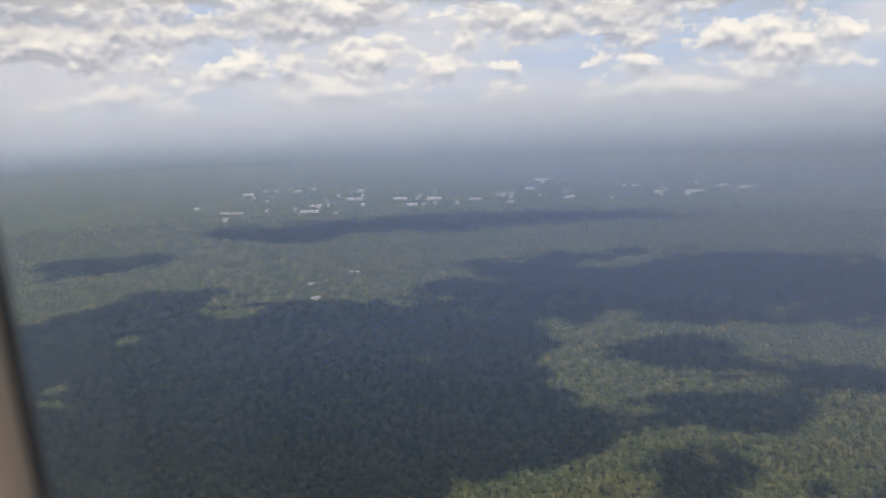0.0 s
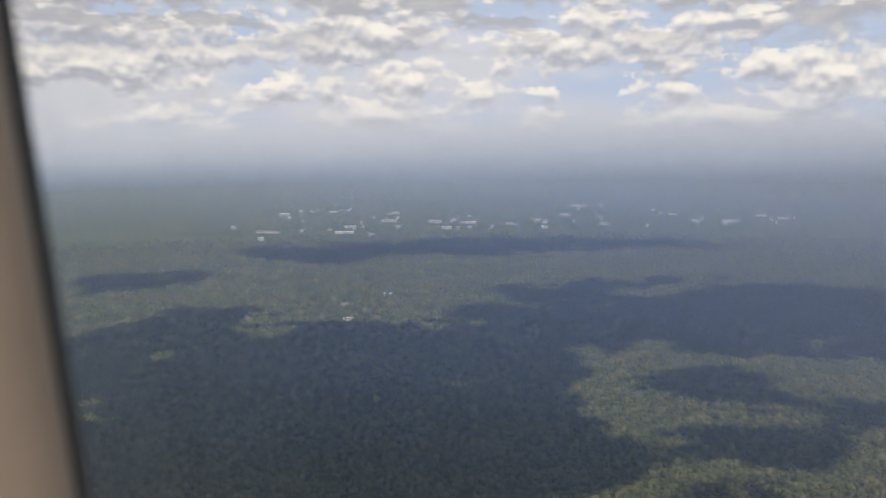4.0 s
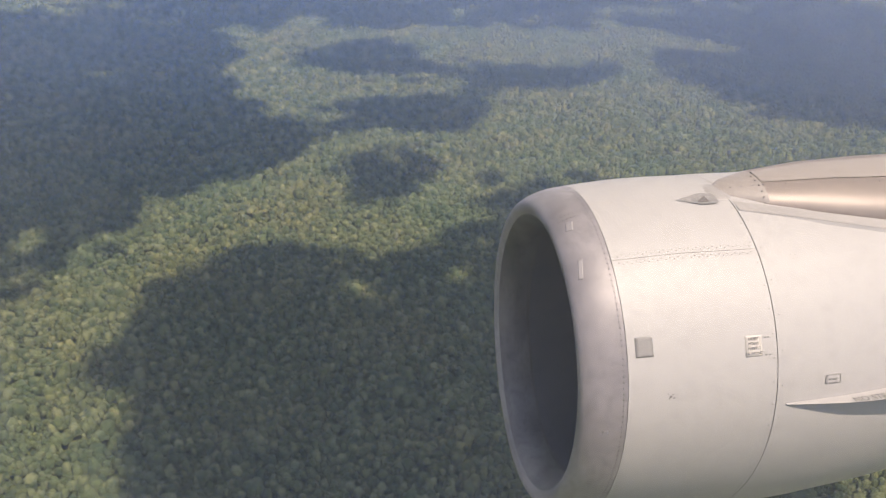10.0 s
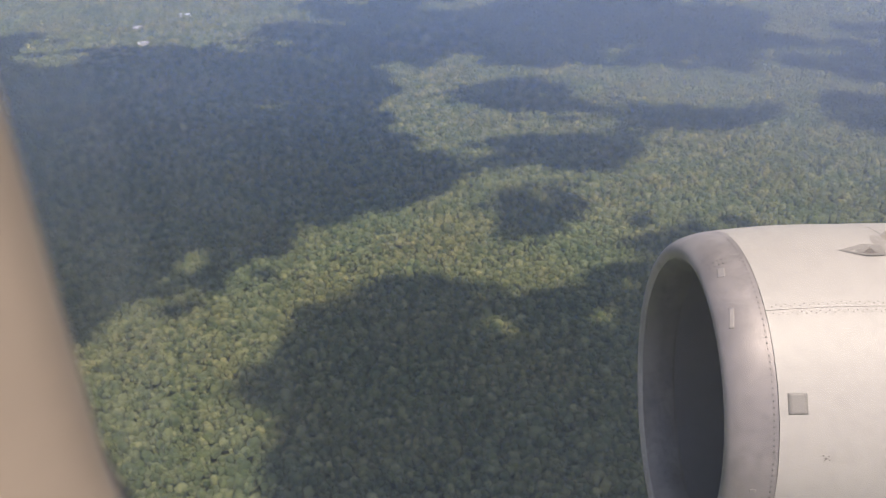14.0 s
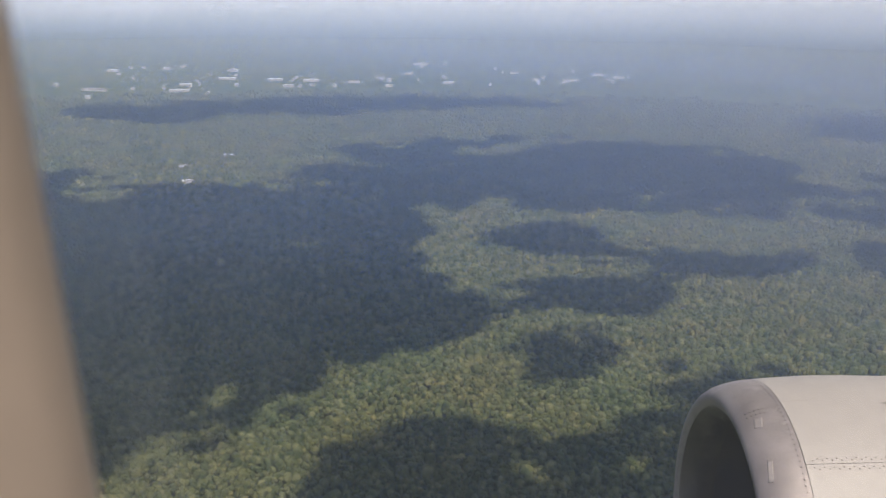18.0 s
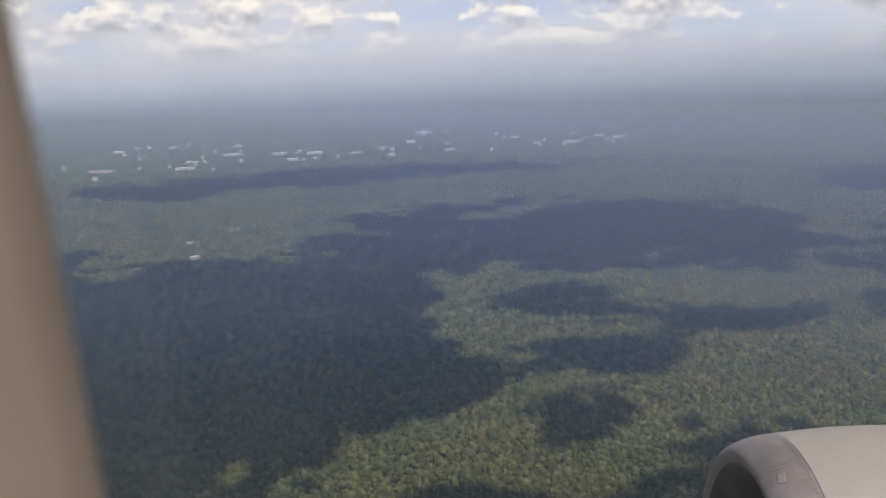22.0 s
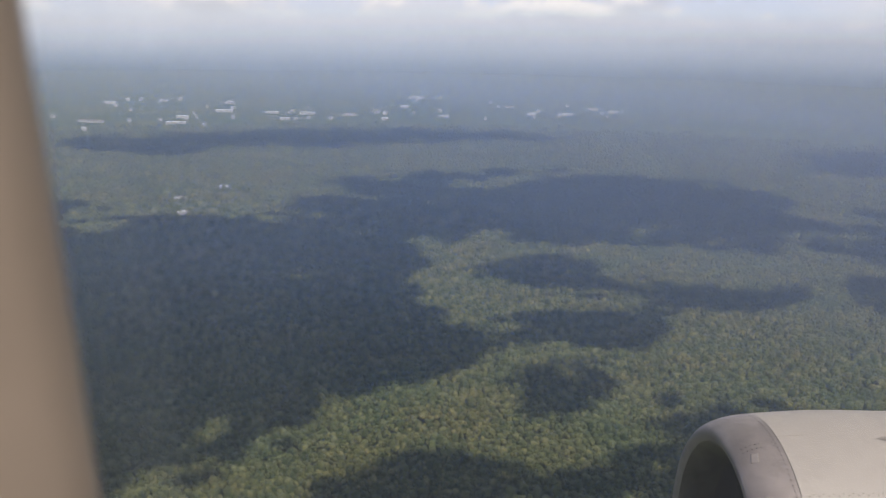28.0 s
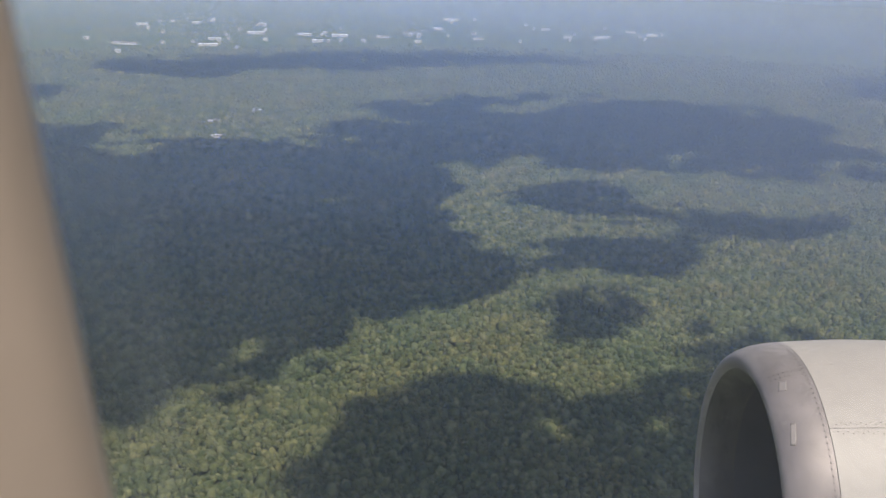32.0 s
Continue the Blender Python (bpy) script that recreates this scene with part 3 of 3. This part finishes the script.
eng("inlet_throat", [(1.97, 0.81), (1.90, 0.815), (1.84, 0.83), (1.79, 0.858), (1.76, 0.885)], M_THROAT, "stained inner side of the inlet lip, coloured darker for shade")
lip = eng("inlet_lip", [(1.76, 0.885), (1.742, 0.912), (1.735, 0.938), (1.742, 0.962), (1.76, 0.983), (1.80, 1.005), (1.86, 1.024), (1.93, 1.040), (1.996, 1.0492)], M_LIP, "stained bare aluminium inlet lip")
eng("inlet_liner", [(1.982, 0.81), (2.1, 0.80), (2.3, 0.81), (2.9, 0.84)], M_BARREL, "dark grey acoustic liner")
eng("seam_backing", [(1.96, 1.030), (1.99, 1.040), (2.30, 1.066), (2.60, 1.081), (2.95, 1.091), (3.40, 1.080)], M_GAP)
eng("liner_backing", [(1.93, 0.825), (2.05, 0.825)], M_GAP)
SEAM = 120.0
eng("fan_cowl", smooth_profile(2.0, 2.911, 20), M_COWL, "white upper fan cowl panel", -60, SEAM - 0.08)
eng("fan_cowl", smooth_profile(2.0, 2.911, 20), M_COWL, "white lower fan cowl panel", SEAM + 0.08, 299.9)
eng("aft_cowl", smooth_profile(2.916, 5.5, 30), M_COWL, "white thrust reverser cowl")
hub = eng("spinner", [(2.44, 0.004), (2.46, 0.05), (2.56, 0.13), (2.71, 0.2), (2.82, 0.24)], M_BLADE)
eng("fan_backing", [(2.90, 0.01), (2.90, 0.84)], M_GAP)
for i in range(24):
    bm = bmesh.new()
    vs = []
    for k in range(6):
        u = k / 5
        r = 0.22 + 0.57 * u
        tw = radians(20 + 45 * u)
        for s in (-1, 1):
            vs.append(bm.verts.new((2.82 + s * 0.06 * math.cos(tw), s * (0.045 + 0.035 * u) * math.sin(tw) , r)))
    for k in range(5):
        bm.faces.new((vs[2 * k], vs[2 * k + 1], vs[2 * k + 3], vs[2 * k + 2]))
    bmesh.ops.solidify(bm, geom=bm.faces[:], thickness=0.008)
    bmesh.ops.transform(bm, verts=bm.verts, matrix=Matrix.Translation((0, CY, CZ)) @ Matrix.Rotation(radians(15 * i), 4, "X"))
    part("fan_blade", bm, M_BLADE, engine)


def rivets(spots, size, mat, name="rivets"):
    """Flat rivet heads on the cowl at (x, angle)."""
    an = np.radians(np.arange(0, 360, 60))
    cap = np.array([(0, 0, 0.0022)] + [(size * math.cos(a), size * math.sin(a), 0.0012) for a in an] + [(size * 1.1 * math.cos(a), size * 1.1 * math.sin(a), -0.003) for a in an])
    tri = [(0, 1 + k, 1 + (k + 1) % 6) for k in range(6)]
    for k in range(6):
        a, b = 1 + k, 1 + (k + 1) % 6
        tri += [(a, a + 6, b + 6), (a, b + 6, b)]
    cos, fas = [], []
    for i, (x, a) in enumerate(spots):
        m = np.array(on_skin(x, a))
        cos.append(cap @ m[:3, :3].T + m[:3, 3])
        fas.append(np.array(tri) + 13 * i)
    ob = arrays(name, np.concatenate(cos), np.concatenate(fas), mat, engine, smooth=False)
    tagged(ob, kind="stuff")


spots = [(1.972, a) for a in np.arange(60, 230, 1.9)]
spots += [(x, SEAM + s * 1.35 + (0.35 if i % 2 else -0.25) * s) for s in (-1, 1) for i, x in enumerate(np.arange(2.04, 2.89, 0.026))]
spots += [(2.89, a) for a in np.arange(95, 200, 7.5)] + [(2.945, a + 3) for a in np.arange(95, 200, 11)]
spots += [(x, 99 - 2.0 * i) for i in range(2) for x in np.arange(1.79, 1.96, 0.024)]
for cx, ca in ((3.12, 123), (3.62, 122.5), (2.235, 163.5), (3.9, 126)):
    spots += [(cx + dx, ca + da) for dx, da in ((0, 0), (0.03, 0.2), (0.008, 1.6), (0.036, 1.4))]
rivets([q for q in spots if q[0] < 1.99], 0.0058, M_RIVET)
rivets([q for q in spots if q[0] > 1.99], 0.0047, M_COWL_RIVET)
rivets([(2.25, 164.5)], 0.008, M_COWL_RIVET, "drain_plug")


def plate(name, x, a, w, h, mat, label="", lift=0.001, thick=0.0012, turn=0.0, parent=None):
    """A thin plate bent to the cowl's curve."""
    nx, ny = 4, 8
    co, fa = [], []
    for lay in (0, 1):
        for j in range(ny + 1):
            for i in range(nx + 1):
                u, v = (i / nx - 0.5) * w, (j / ny - 0.5) * h
                c, s = math.cos(radians(turn)), math.sin(radians(turn))
                u, v = u * c - v * s, u * s + v * c
                xx = x + u
                r = skin_r(xx) + lift + lay * thick
                t = radians(a) - v / r
                co.append((xx, *girth(xx, r, t)))
    n = (nx + 1) * (ny + 1)
    for j in range(ny):
        for i in range(nx):
            q = j * (nx + 1) + i
            fa.append((q + n, q + n + 1, q + n + nx + 2, q + n + nx + 1))
    edge = [i for i in range(nx + 1)] + [j * (nx + 1) + nx for j in range(1, ny + 1)] + [ny * (nx + 1) + i for i in range(nx - 1, -1, -1)] + [j * (nx + 1) for j in range(ny - 1, 0, -1)]
    for p, q in zip(edge, edge[1:] + edge[:1]):
        fa.append((p, q, q + n, p + n))
    return arrays(name, np.array(co), np.array(fa), mat, parent or engine, label, smooth=False)


def lettering(text, size, m, mat, parent, name="lettering"):
    cu = bpy.data.curves.new(name, "FONT")
    cu.body, cu.size, cu.extrude, cu.align_x, cu.align_y = text, size, 0.0006, "CENTER", "CENTER"
    cu.resolution_u = 3
    tmp = new("tmp", cu)
    me = bpy.data.meshes.new_from_object(tmp)
    bpy.data.objects.remove(tmp)
    me.transform(m)
    me.materials.clear()
    return link(name, me, mat, parent)


plate("blank_placard", 2.10, 148.3, 0.105, 0.115, M_DECAL, "plain grey square placard")
sign = plate("hoist_placard", 2.765, 150.8, 0.105, 0.125, M_SIGN, "grey placard with dark lettering")
for i, word in enumerate(("HOIST", "POINT", "PUNTO", "DE APOYO")):
    lettering(word, 0.024 if i < 3 else 0.022, on_skin(2.765, 150.8, 0.0055) @ Matrix.Translation((0, 0.043 - 0.0285 * i, 0)), M_INK, sign)
for dx, da in ((0.075, -2.4), (0.095, -2.4), (0.075, 3.0), (0.1, 3.0)):
    plate("small_mark", 2.765 + dx, 150.8 + da, 0.012, 0.008, M_INK)
frame_pl = plate("outlined_placard", 3.28, 163.5, 0.10, 0.055, M_COWL, "small outlined placard with illegible marks")
for w, h, dy, dxx in ((0.10, 0.003, 0.026, 0), (0.10, 0.003, -0.026, 0), (0.003, 0.052, 0, 0.049), (0.003, 0.052, 0, -0.049), (0.06, 0.008, 0.0, 0)):
    plate("outline_bar", 3.28 + dxx, 163.5 + math.degrees(-dy / 1.1), w, h, M_DECAL, lift=0.005, thick=0.001, parent=frame_pl)
# repair patches on the lip
plate("repair_patch", 1.83, 103.0, 0.045, 0.075, M_PATCH, "grey repair patch", turn=-12)
plate("repair_patch", 1.815, 121.0, 0.028, 0.13, M_PATCH, "bright repair patch", turn=-10)
plate("repair_patch", 1.88, 176.0, 0.035, 0.02, M_PATCH)

# triangular air scoop on top of the fan cowl
def scoop():
    bm = bmesh.new()
    rim = [(-0.15, 0.0), (0.02, 0.062), (0.10, 0.062), (0.13, 0.04), (0.13, -0.045), (0.10, -0.062), (0.0, -0.062)]
    outer = [bm.verts.new((x, y, 0.004)) for x, y in rim]
    inner = [bm.verts.new((x * 0.62 + 0.03, y * 0.6, -0.001)) for x, y in rim]
    for i in range(len(rim)):
        j = (i + 1) % len(rim)
        bm.faces.new((outer[i], outer[j], inner[j], inner[i]))
    bm.faces.new(inner)
    bm.transform(on_skin(2.70, 97, 0.002))
    ob = part("air_scoop", bm, M_DECAL, engine, "grey triangular air scoop")
    # flat dark face standing in for the shade inside the opening
    bm = bmesh.new()
    bm.faces.new([bm.verts.new(p) for p in ((-0.02, -0.03, 0.002), (0.06, -0.034, 0.002), (0.05, 0.03, 0.002))])
    bm.transform(on_skin(2.71, 97, 0.004))
    part("hole_shade", bm, M_GAP, ob)


scoop()
plate("panel_line", 2.075, 94.5, 0.14, 0.002, M_SIGN)
plate("panel_knob", 2.15, 94.5, 0.014, 0.008, M_DECAL)

# strake
def strake():
    bm = bmesh.new()
    a = 177.0
    n = 16
    top, low, ro, ri = [], [], [], []
    for i in range(n + 1):
        u = i / n
        x = 2.98 + 1.55 * u
        out = 0.13 * (1 - (1 - u) ** 2.4) * (1 if u < 0.8 else 1 - (u - 0.8) * 2.4)
        h = 0.10 + 0.02 * u
        y0 = CY - math.sqrt(max(skin_r(x) ** 2 - (h + 0.03) ** 2, 0.1)) + 0.03
        y1 = y0 - 0.03 - out
        z = CZ + 0.075 + h
        top.append((bm.verts.new((x, y0, z + 0.012)), bm.verts.new((x, y1, z + 0.010 + 0.10 * out))))
        low.append((bm.verts.new((x, y0, z - 0.012)), bm.verts.new((x, y1 + 0.004, z + 0.002 + 0.10 * out))))
    for i in range(n):
        bm.faces.new((top[i][0], top[i][1], top[i + 1][1], top[i + 1][0]))
        bm.faces.new((low[i][0], low[i + 1][0], low[i + 1][1], low[i][1]))
        bm.faces.new((top[i][1], low[i][1], low[i + 1][1], top[i + 1][1]))
    bm.faces.new((top[0][0], low[0][0], low[0][1], top[0][1]))
    ob = part("strake", bm, M_COWL, engine, "white fin with NO STEP lettering")
    lettering("NO STEP", 0.066, Matrix.Translation((3.52, CY - 1.140, CZ + 0.208)) @ pose(0, 0, 0, -2, -0.8, 1), M_INK, ob)


strake()


# pylon
def pylon():
    secs = []
    for x, top, hw, foot in ((2.84, -2.37, 0.06, -2.42), (2.96, -2.315, 0.14, -2.43), (3.16, -2.285, 0.24, -2.45), (3.6, -2.26, 0.36, -2.49), (4.1, -2.26, 0.45, -2.53), (5.0, -2.27, 0.53, -2.60), (6.4, -2.28, 0.58, -2.7)):
        secs.append([(x, CY + hw * math.sin(a) * (1 if abs(math.sin(a)) < 0.98 else 1), ALT + foot + (top - foot) * max(0.0, math.cos(a)) ** 0.75 - 0.16 * max(0, abs(a) - 1.5)) for a in np.linspace(-1.9, 1.9, 33)])
    co = np.array([p for s in secs for p in s])
    n = 33

    def strip(i0, i1, j0, j1):
        return np.array([(i * n + j, i * n + j + 1, (i + 1) * n + j + 1, (i + 1) * n + j) for i in range(i0, i1) for j in range(j0, j1)])

    arrays("pylon_nose", co, strip(0, 2, 0, 32), M_PYLON_TOP, engine, "beige rounded pylon nose fairing")
    arrays("pylon_side", co, strip(2, 6, 0, 13), M_PYLON, engine, "sheeny bronze-beige pylon side")
    arrays("pylon_side", co, strip(2, 6, 19, 32), M_PYLON, engine, "sheeny bronze-beige pylon side")
    arrays("pylon_top", co + np.array((0, 0, 0.004)), strip(2, 6, 13, 19), M_PYLON_TOP, engine, "matt beige pylon top")
    # the screws along the top seam and the nose
    bm = bmesh.new()
    for i in range(1, 6):
        for u in np.arange(0, 1, 0.34 if i < 3 else 0.17):
            for j in (12,):
                p = co[i * n + j] * (1 - u) + co[(i + 1) * n + j] * u
                bmesh.ops.create_icosphere(bm, subdivisions=1, radius=0.0065, matrix=Matrix.Translation(p))
    for j in range(4, 18, 2):
        bmesh.ops.create_icosphere(bm, subdivisions=1, radius=0.0065, matrix=Matrix.Translation(co[2 * n + j] - np.array((0.03, 0, 0))))
        bmesh.ops.create_icosphere(bm, subdivisions=1, radius=0.0065, matrix=Matrix.Translation(co[1 * n + j] + np.array((0.03, 0, 0))))
    tagged(part("screws", bm, M_COWL_RIVET, engine), kind="stuff")
    # light sill between pylon and cowl
    co2 = np.array([(x, CY - hw, ALT + z) for x, hw, z in ((2.93, 0.27, -2.383), (3.45, 0.41, -2.425), (4.2, 0.51, -2.53), (5.4, 0.62, -2.66))] + [(x, CY - hw, ALT + z) for x, hw, z in ((2.93, 0.17, -2.370), (3.45, 0.35, -2.395), (4.2, 0.45, -2.49), (5.4, 0.53, -2.60))])
    arrays("pylon_sill", co2, np.array([(i, i + 1, i + 5, i + 4) for i in range(3)]), M_FILLET, engine, "pale grey fillet under the pylon")
    rim = co2[:4] + np.array((0, 0, -0.002))
    arrays("cowl_shoulder", np.concatenate([rim, rim + np.array((0, -0.12, -0.34))]), np.array([(i, i + 1, i + 5, i + 4) for i in range(3)]), M_COWL, engine, "white cowl shoulder along the pylon")
    bm = bmesh.new()
    bmesh.ops.create_uvsphere(bm, u_segments=24, v_segments=12, radius=1.0)
    bm.transform(Matrix.LocRotScale((2.885, CY - 0.03, ALT - 2.375), None, (0.10, 0.125, 0.028)))
    part("pylon_tip", bm, M_FILLET, engine, "pale rounded cap at the pylon's nose", smooth=True)


pylon()


# ---- wing ----
def wing():
    root = new("aircraft_wing")
    tagged(root, "pale grey swept wing with slats and a tip fence", "wing")
    tip, inb = Vector((11.36, 15.3, ALT - 1.44)), Vector((6.16, 4.9, ALT - 3.08))

    def line(u):
        return tip.lerp(inb, u)

    def blade(name, u0, u1, prof0, prof1, mat, label=""):
        bm = bmesh.new()
        rows = []
        for u, pr in ((u0, prof0), (u1, prof1)):
            o = line(u)
            rows.append([bm.verts.new((o.x + dx, o.y, o.z + dz)) for dx, dz in pr])
        n = len(rows[0])
        for i in range(n):
            j = (i + 1) % n
            bm.faces.new((rows[0][i], rows[0][j], rows[1][j], rows[1][i]))
        bm.faces.new(rows[0][::-1])
        bm.faces.new(rows[1])
        return part(name, bm, mat, root, label, smooth=False)

    def slat_profile(c):
        return [(0.0, 0.0), (0.03 * c, 0.035 * c), (0.12 * c, 0.075 * c), (0.3 * c, 0.115 * c), (0.6 * c, 0.15 * c), (c, 0.17 * c), (c, 0.15 * c), (0.4 * c, 0.08 * c), (0.1 * c, -0.01 * c)]

    cuts = [0.0, 0.17, 0.37, 0.60, 0.86]
    for a, b in zip(cuts, cuts[1:]):
        blade("slat", a + 0.002, b - 0.002, slat_profile(0.62 + 0.35 * a), slat_profile(0.62 + 0.35 * b), M_SLAT, "bright extended leading edge slat")

    def main(c):
        return [(0.60, -0.02), (0.64, 0.06), (0.8, 0.11), (1.2, 0.15), (0.5 * c, 0.17), (0.75 * c, 0.13), (c, 0.02), (0.6 * c, -0.06), (0.9, -0.1)]

    blade("wing_box", -0.005, 0.99, main(2.4), main(4.6), M_WING, "grey wing skin")
    for u in np.arange(0.03, 0.9, 0.055):
        o = line(u)
        part("slat_track", boxed(o.x + 0.54, o.x + 0.80, o.y - 0.03, o.y + 0.03, o.z + 0.06, o.z + 0.115, bevel=0.01), M_GAP, root)
    for u in np.arange(0.10, 0.95, 0.12):
        blade("panel_joint", u, u + 0.003, [(0.9, 0.135), (1.9, 0.175), (1.9, 0.18), (0.9, 0.14)], [(0.9, 0.135), (1.9, 0.175), (1.9, 0.18), (0.9, 0.14)], M_GAP)
    bm = bmesh.new()
    o = tip + Vector((0.2, 0.32, 0))
    out = [(0.34, 0.20), (0.42, 0.27), (0.62, 0.52), (0.92, 0.98), (1.15, 1.2), (1.5, 1.2), (1.9, 0.25), (1.7, -0.15), (1.35, -0.5), (1.05, -0.45), (0.7, 0.05)]
    f0 = [bm.verts.new((o.x + x, o.y + 0.10 * abs(z), o.z + z)) for x, z in out]
    f1 = [bm.verts.new((o.x + x, o.y + 0.10 * abs(z) + 0.06, o.z + z)) for x, z in out]
    bm.faces.new(f0)
    bm.faces.new(f1[::-1])
    for i in range(len(out)):
        j = (i + 1) % len(out)
        bm.faces.new((f0[j], f0[i], f1[i], f1[j]))
    part("tip_fence", bm, M_SLAT, root, "pale upright wing tip fence")
    bm = bmesh.new()
    bmesh.ops.create_uvsphere(bm, u_segments=20, v_segments=10, radius=1.0)
    bm.transform(Matrix.LocRotScale((tip.x + 1.0, tip.y + 0.15, tip.z + 0.06), None, (0.85, 0.22, 0.09)))
    part("tip_fairing", bm, M_WING, root, smooth=True)


wing()


# ---- cabin ----
WX0, WX1, WZ0, WZ1, WR = -0.0775, 0.30, ALT - 0.27, ALT + 0.20, 0.12


def rounded(x0, x1, z0, z1, r, n=10):
    pts = []
    for cx, cz, a0 in ((x1 - r, z1 - r, 0), (x0 + r, z1 - r, 90), (x0 + r, z0 + r, 180), (x1 - r, z0 + r, 270)):
        for i in range(n + 1):
            a = radians(a0 + 90 * i / n)
            pts.append((cx + r * math.cos(a), cz + r * math.sin(a)))
    return pts


def lean(y, z):
    """The wall leans inwards towards its top."""
    return y - 0.14 * max(-0.35, min(0.35, z - ALT + 0.05))


def loops(rings, mat, name, parent, label=""):
    """A skin between closed rings of (x, y, z)."""
    n = len(rings[0])
    co = np.array([(x, lean(y, z), z) for r in rings for x, y, z in r])
    fa = np.array([(i * n + j, i * n + (j + 1) % n, (i + 1) * n + (j + 1) % n, (i + 1) * n + j) for i in range(len(rings) - 1) for j in range(n)])
    return arrays(name, co, fa, mat, parent, label)


def ring(grow, y, r=None):
    return [(x, y, z) for x, z in rounded(WX0 - grow, WX1 + grow, WZ0 - grow, WZ1 + grow, (r or WR) + grow * 0.8)]


wall = new("wall_window_side")
tagged(wall, "beige plastic cabin side wall with one oval window", "wall", kind="structure")
big = [(x, 0.157, z) for x, z in rounded(-1.6, 1.6, ALT - 1.25, ALT + 0.95, 0.02)]
loops([big, ring(0.05, 0.157), ring(0.018, 0.158), ring(0.006, 0.162), ring(0.0, 0.169), ring(0.002, 0.176), ring(0.012, 0.186)], M_TRIM, "sidewall_panel", wall)
loops([ring(0.03, 0.187), ring(0.0145, 0.189), ring(0.0135, 0.192), ring(0.0135, 0.199), ring(0.03, 0.203)], M_SEAL, "window_seal", wall, "black rubber window seal")
bigo = [(x, 0.205, z) for x, z in rounded(-1.6, 1.6, ALT - 1.25, ALT + 0.95, 0.02)]
loops([bigo, ring(0.03, 0.205), ring(0.03, 0.195)], M_COWL, "outer_skin", wall, "white outer fuselage skin")


def pane():
    k = Nodes("scuffed_window_pane", 0.1)
    k.t.nodes.remove(k.b)
    tr, gl, df = k.n("ShaderNodeBsdfTransparent"), k.n("ShaderNodeBsdfGlossy"), k.n("ShaderNodeBsdfTranslucent")
    gl.inputs["Roughness"].default_value = 0.05
    df.inputs[0].default_value = (0.9, 0.9, 0.9, 1)
    a, b = k.n("ShaderNodeMixShader"), k.n("ShaderNodeMixShader")
    fr = k.n("ShaderNodeFresnel", IOR=1.2)
    sc = k.ramp(k.noise(9.0, 5, 0.7), (0.3, (0.045, 0.045, 0.045)), (0.75, (0.085, 0.085, 0.085)))
    # glare painted as streaked extra scatter along the forward rim
    sep, rim = k.n("ShaderNodeSeparateXYZ"), k.n("ShaderNodeMapRange")
    k.put(k.co.outputs["Object"], sep.inputs[0])
    rim.inputs[1].default_value, rim.inputs[2].default_value = WX0 + 0.055, WX0 - 0.01
    k.put(sep.outputs[0], rim.inputs[0])
    streak = k.ramp(k.noise(60.0, 3, 0.6, stretch=(1, 1, 0.06)), (0.35, (0.2, 0.2, 0.2)), (0.7, (1, 1, 1)))
    rim_glare = k.mix(1.0, k.mix(1.0, rim.outputs[0], streak, "MULTIPLY"), (0.16, 0.16, 0.16), "MULTIPLY")
    sc = k.mix(1.0, sc, rim_glare, "ADD")
    k.put(sc, a.inputs[0])
    k.put(tr.outputs[0], a.inputs[1])
    k.put(df.outputs[0], a.inputs[2])
    k.put(fr.outputs[0], b.inputs[0])
    k.put(a.outputs[0], b.inputs[1])
    k.put(gl.outputs[0], b.inputs[2])
    k.put(b.outputs[0], k.t.nodes["Material Output"].inputs[0])
    bm = bmesh.new()
    bm.faces.new([bm.verts.new((x, lean(y, z), z)) for x, y, z in ring(0.02, 0.195)])
    ob = part("window_pane", bm, k.m, wall, "clear scuffed acrylic pane")
    ob.visible_shadow = False


pane()
# unseen sides added to close the cabin box against daylight
for name, dims, mat, lab in (
    ("ceiling", (-1.6, 1.6, -3.2, 0.2, ALT + 0.95, ALT + 1.0), M_TRIM, "beige cabin ceiling"),
    ("floor", (-1.6, 1.6, -3.2, 0.2, ALT - 1.3, ALT - 1.25), M_CARPET, "blue-grey carpeted cabin floor"),
    ("wall_far_side", (-1.6, 1.6, -3.25, -3.2, ALT - 1.25, ALT + 0.95), M_TRIM, "beige plastic cabin wall"),
    ("wall_front", (-1.65, -1.6, -3.2, 0.2, ALT - 1.25, ALT + 0.95), M_TRIM, "unseen beige end wall added to close the cabin"),
    ("wall_rear", (1.6, 1.65, -3.2, 0.2, ALT - 1.25, ALT + 0.95), M_TRIM, "unseen beige end wall added to close the cabin"),
):
    tagged(part(name, boxed(*dims), mat), lab, name.split("_")[0], kind="structure")
# unseen lamp added under the ceiling to brighten the window trim
lamp = new("cabin_fill", bpy.data.lights.new("cabin_fill", "AREA"))
lamp.data.shape, lamp.data.size, lamp.data.size_y = "RECTANGLE", 2.6, 0.5
lamp.data.energy, lamp.data.color = 44.0, (1.0, 0.90, 0.80)
lamp.matrix_world = look((0, -1.4, ALT + 0.93), (0, -1.4, ALT))
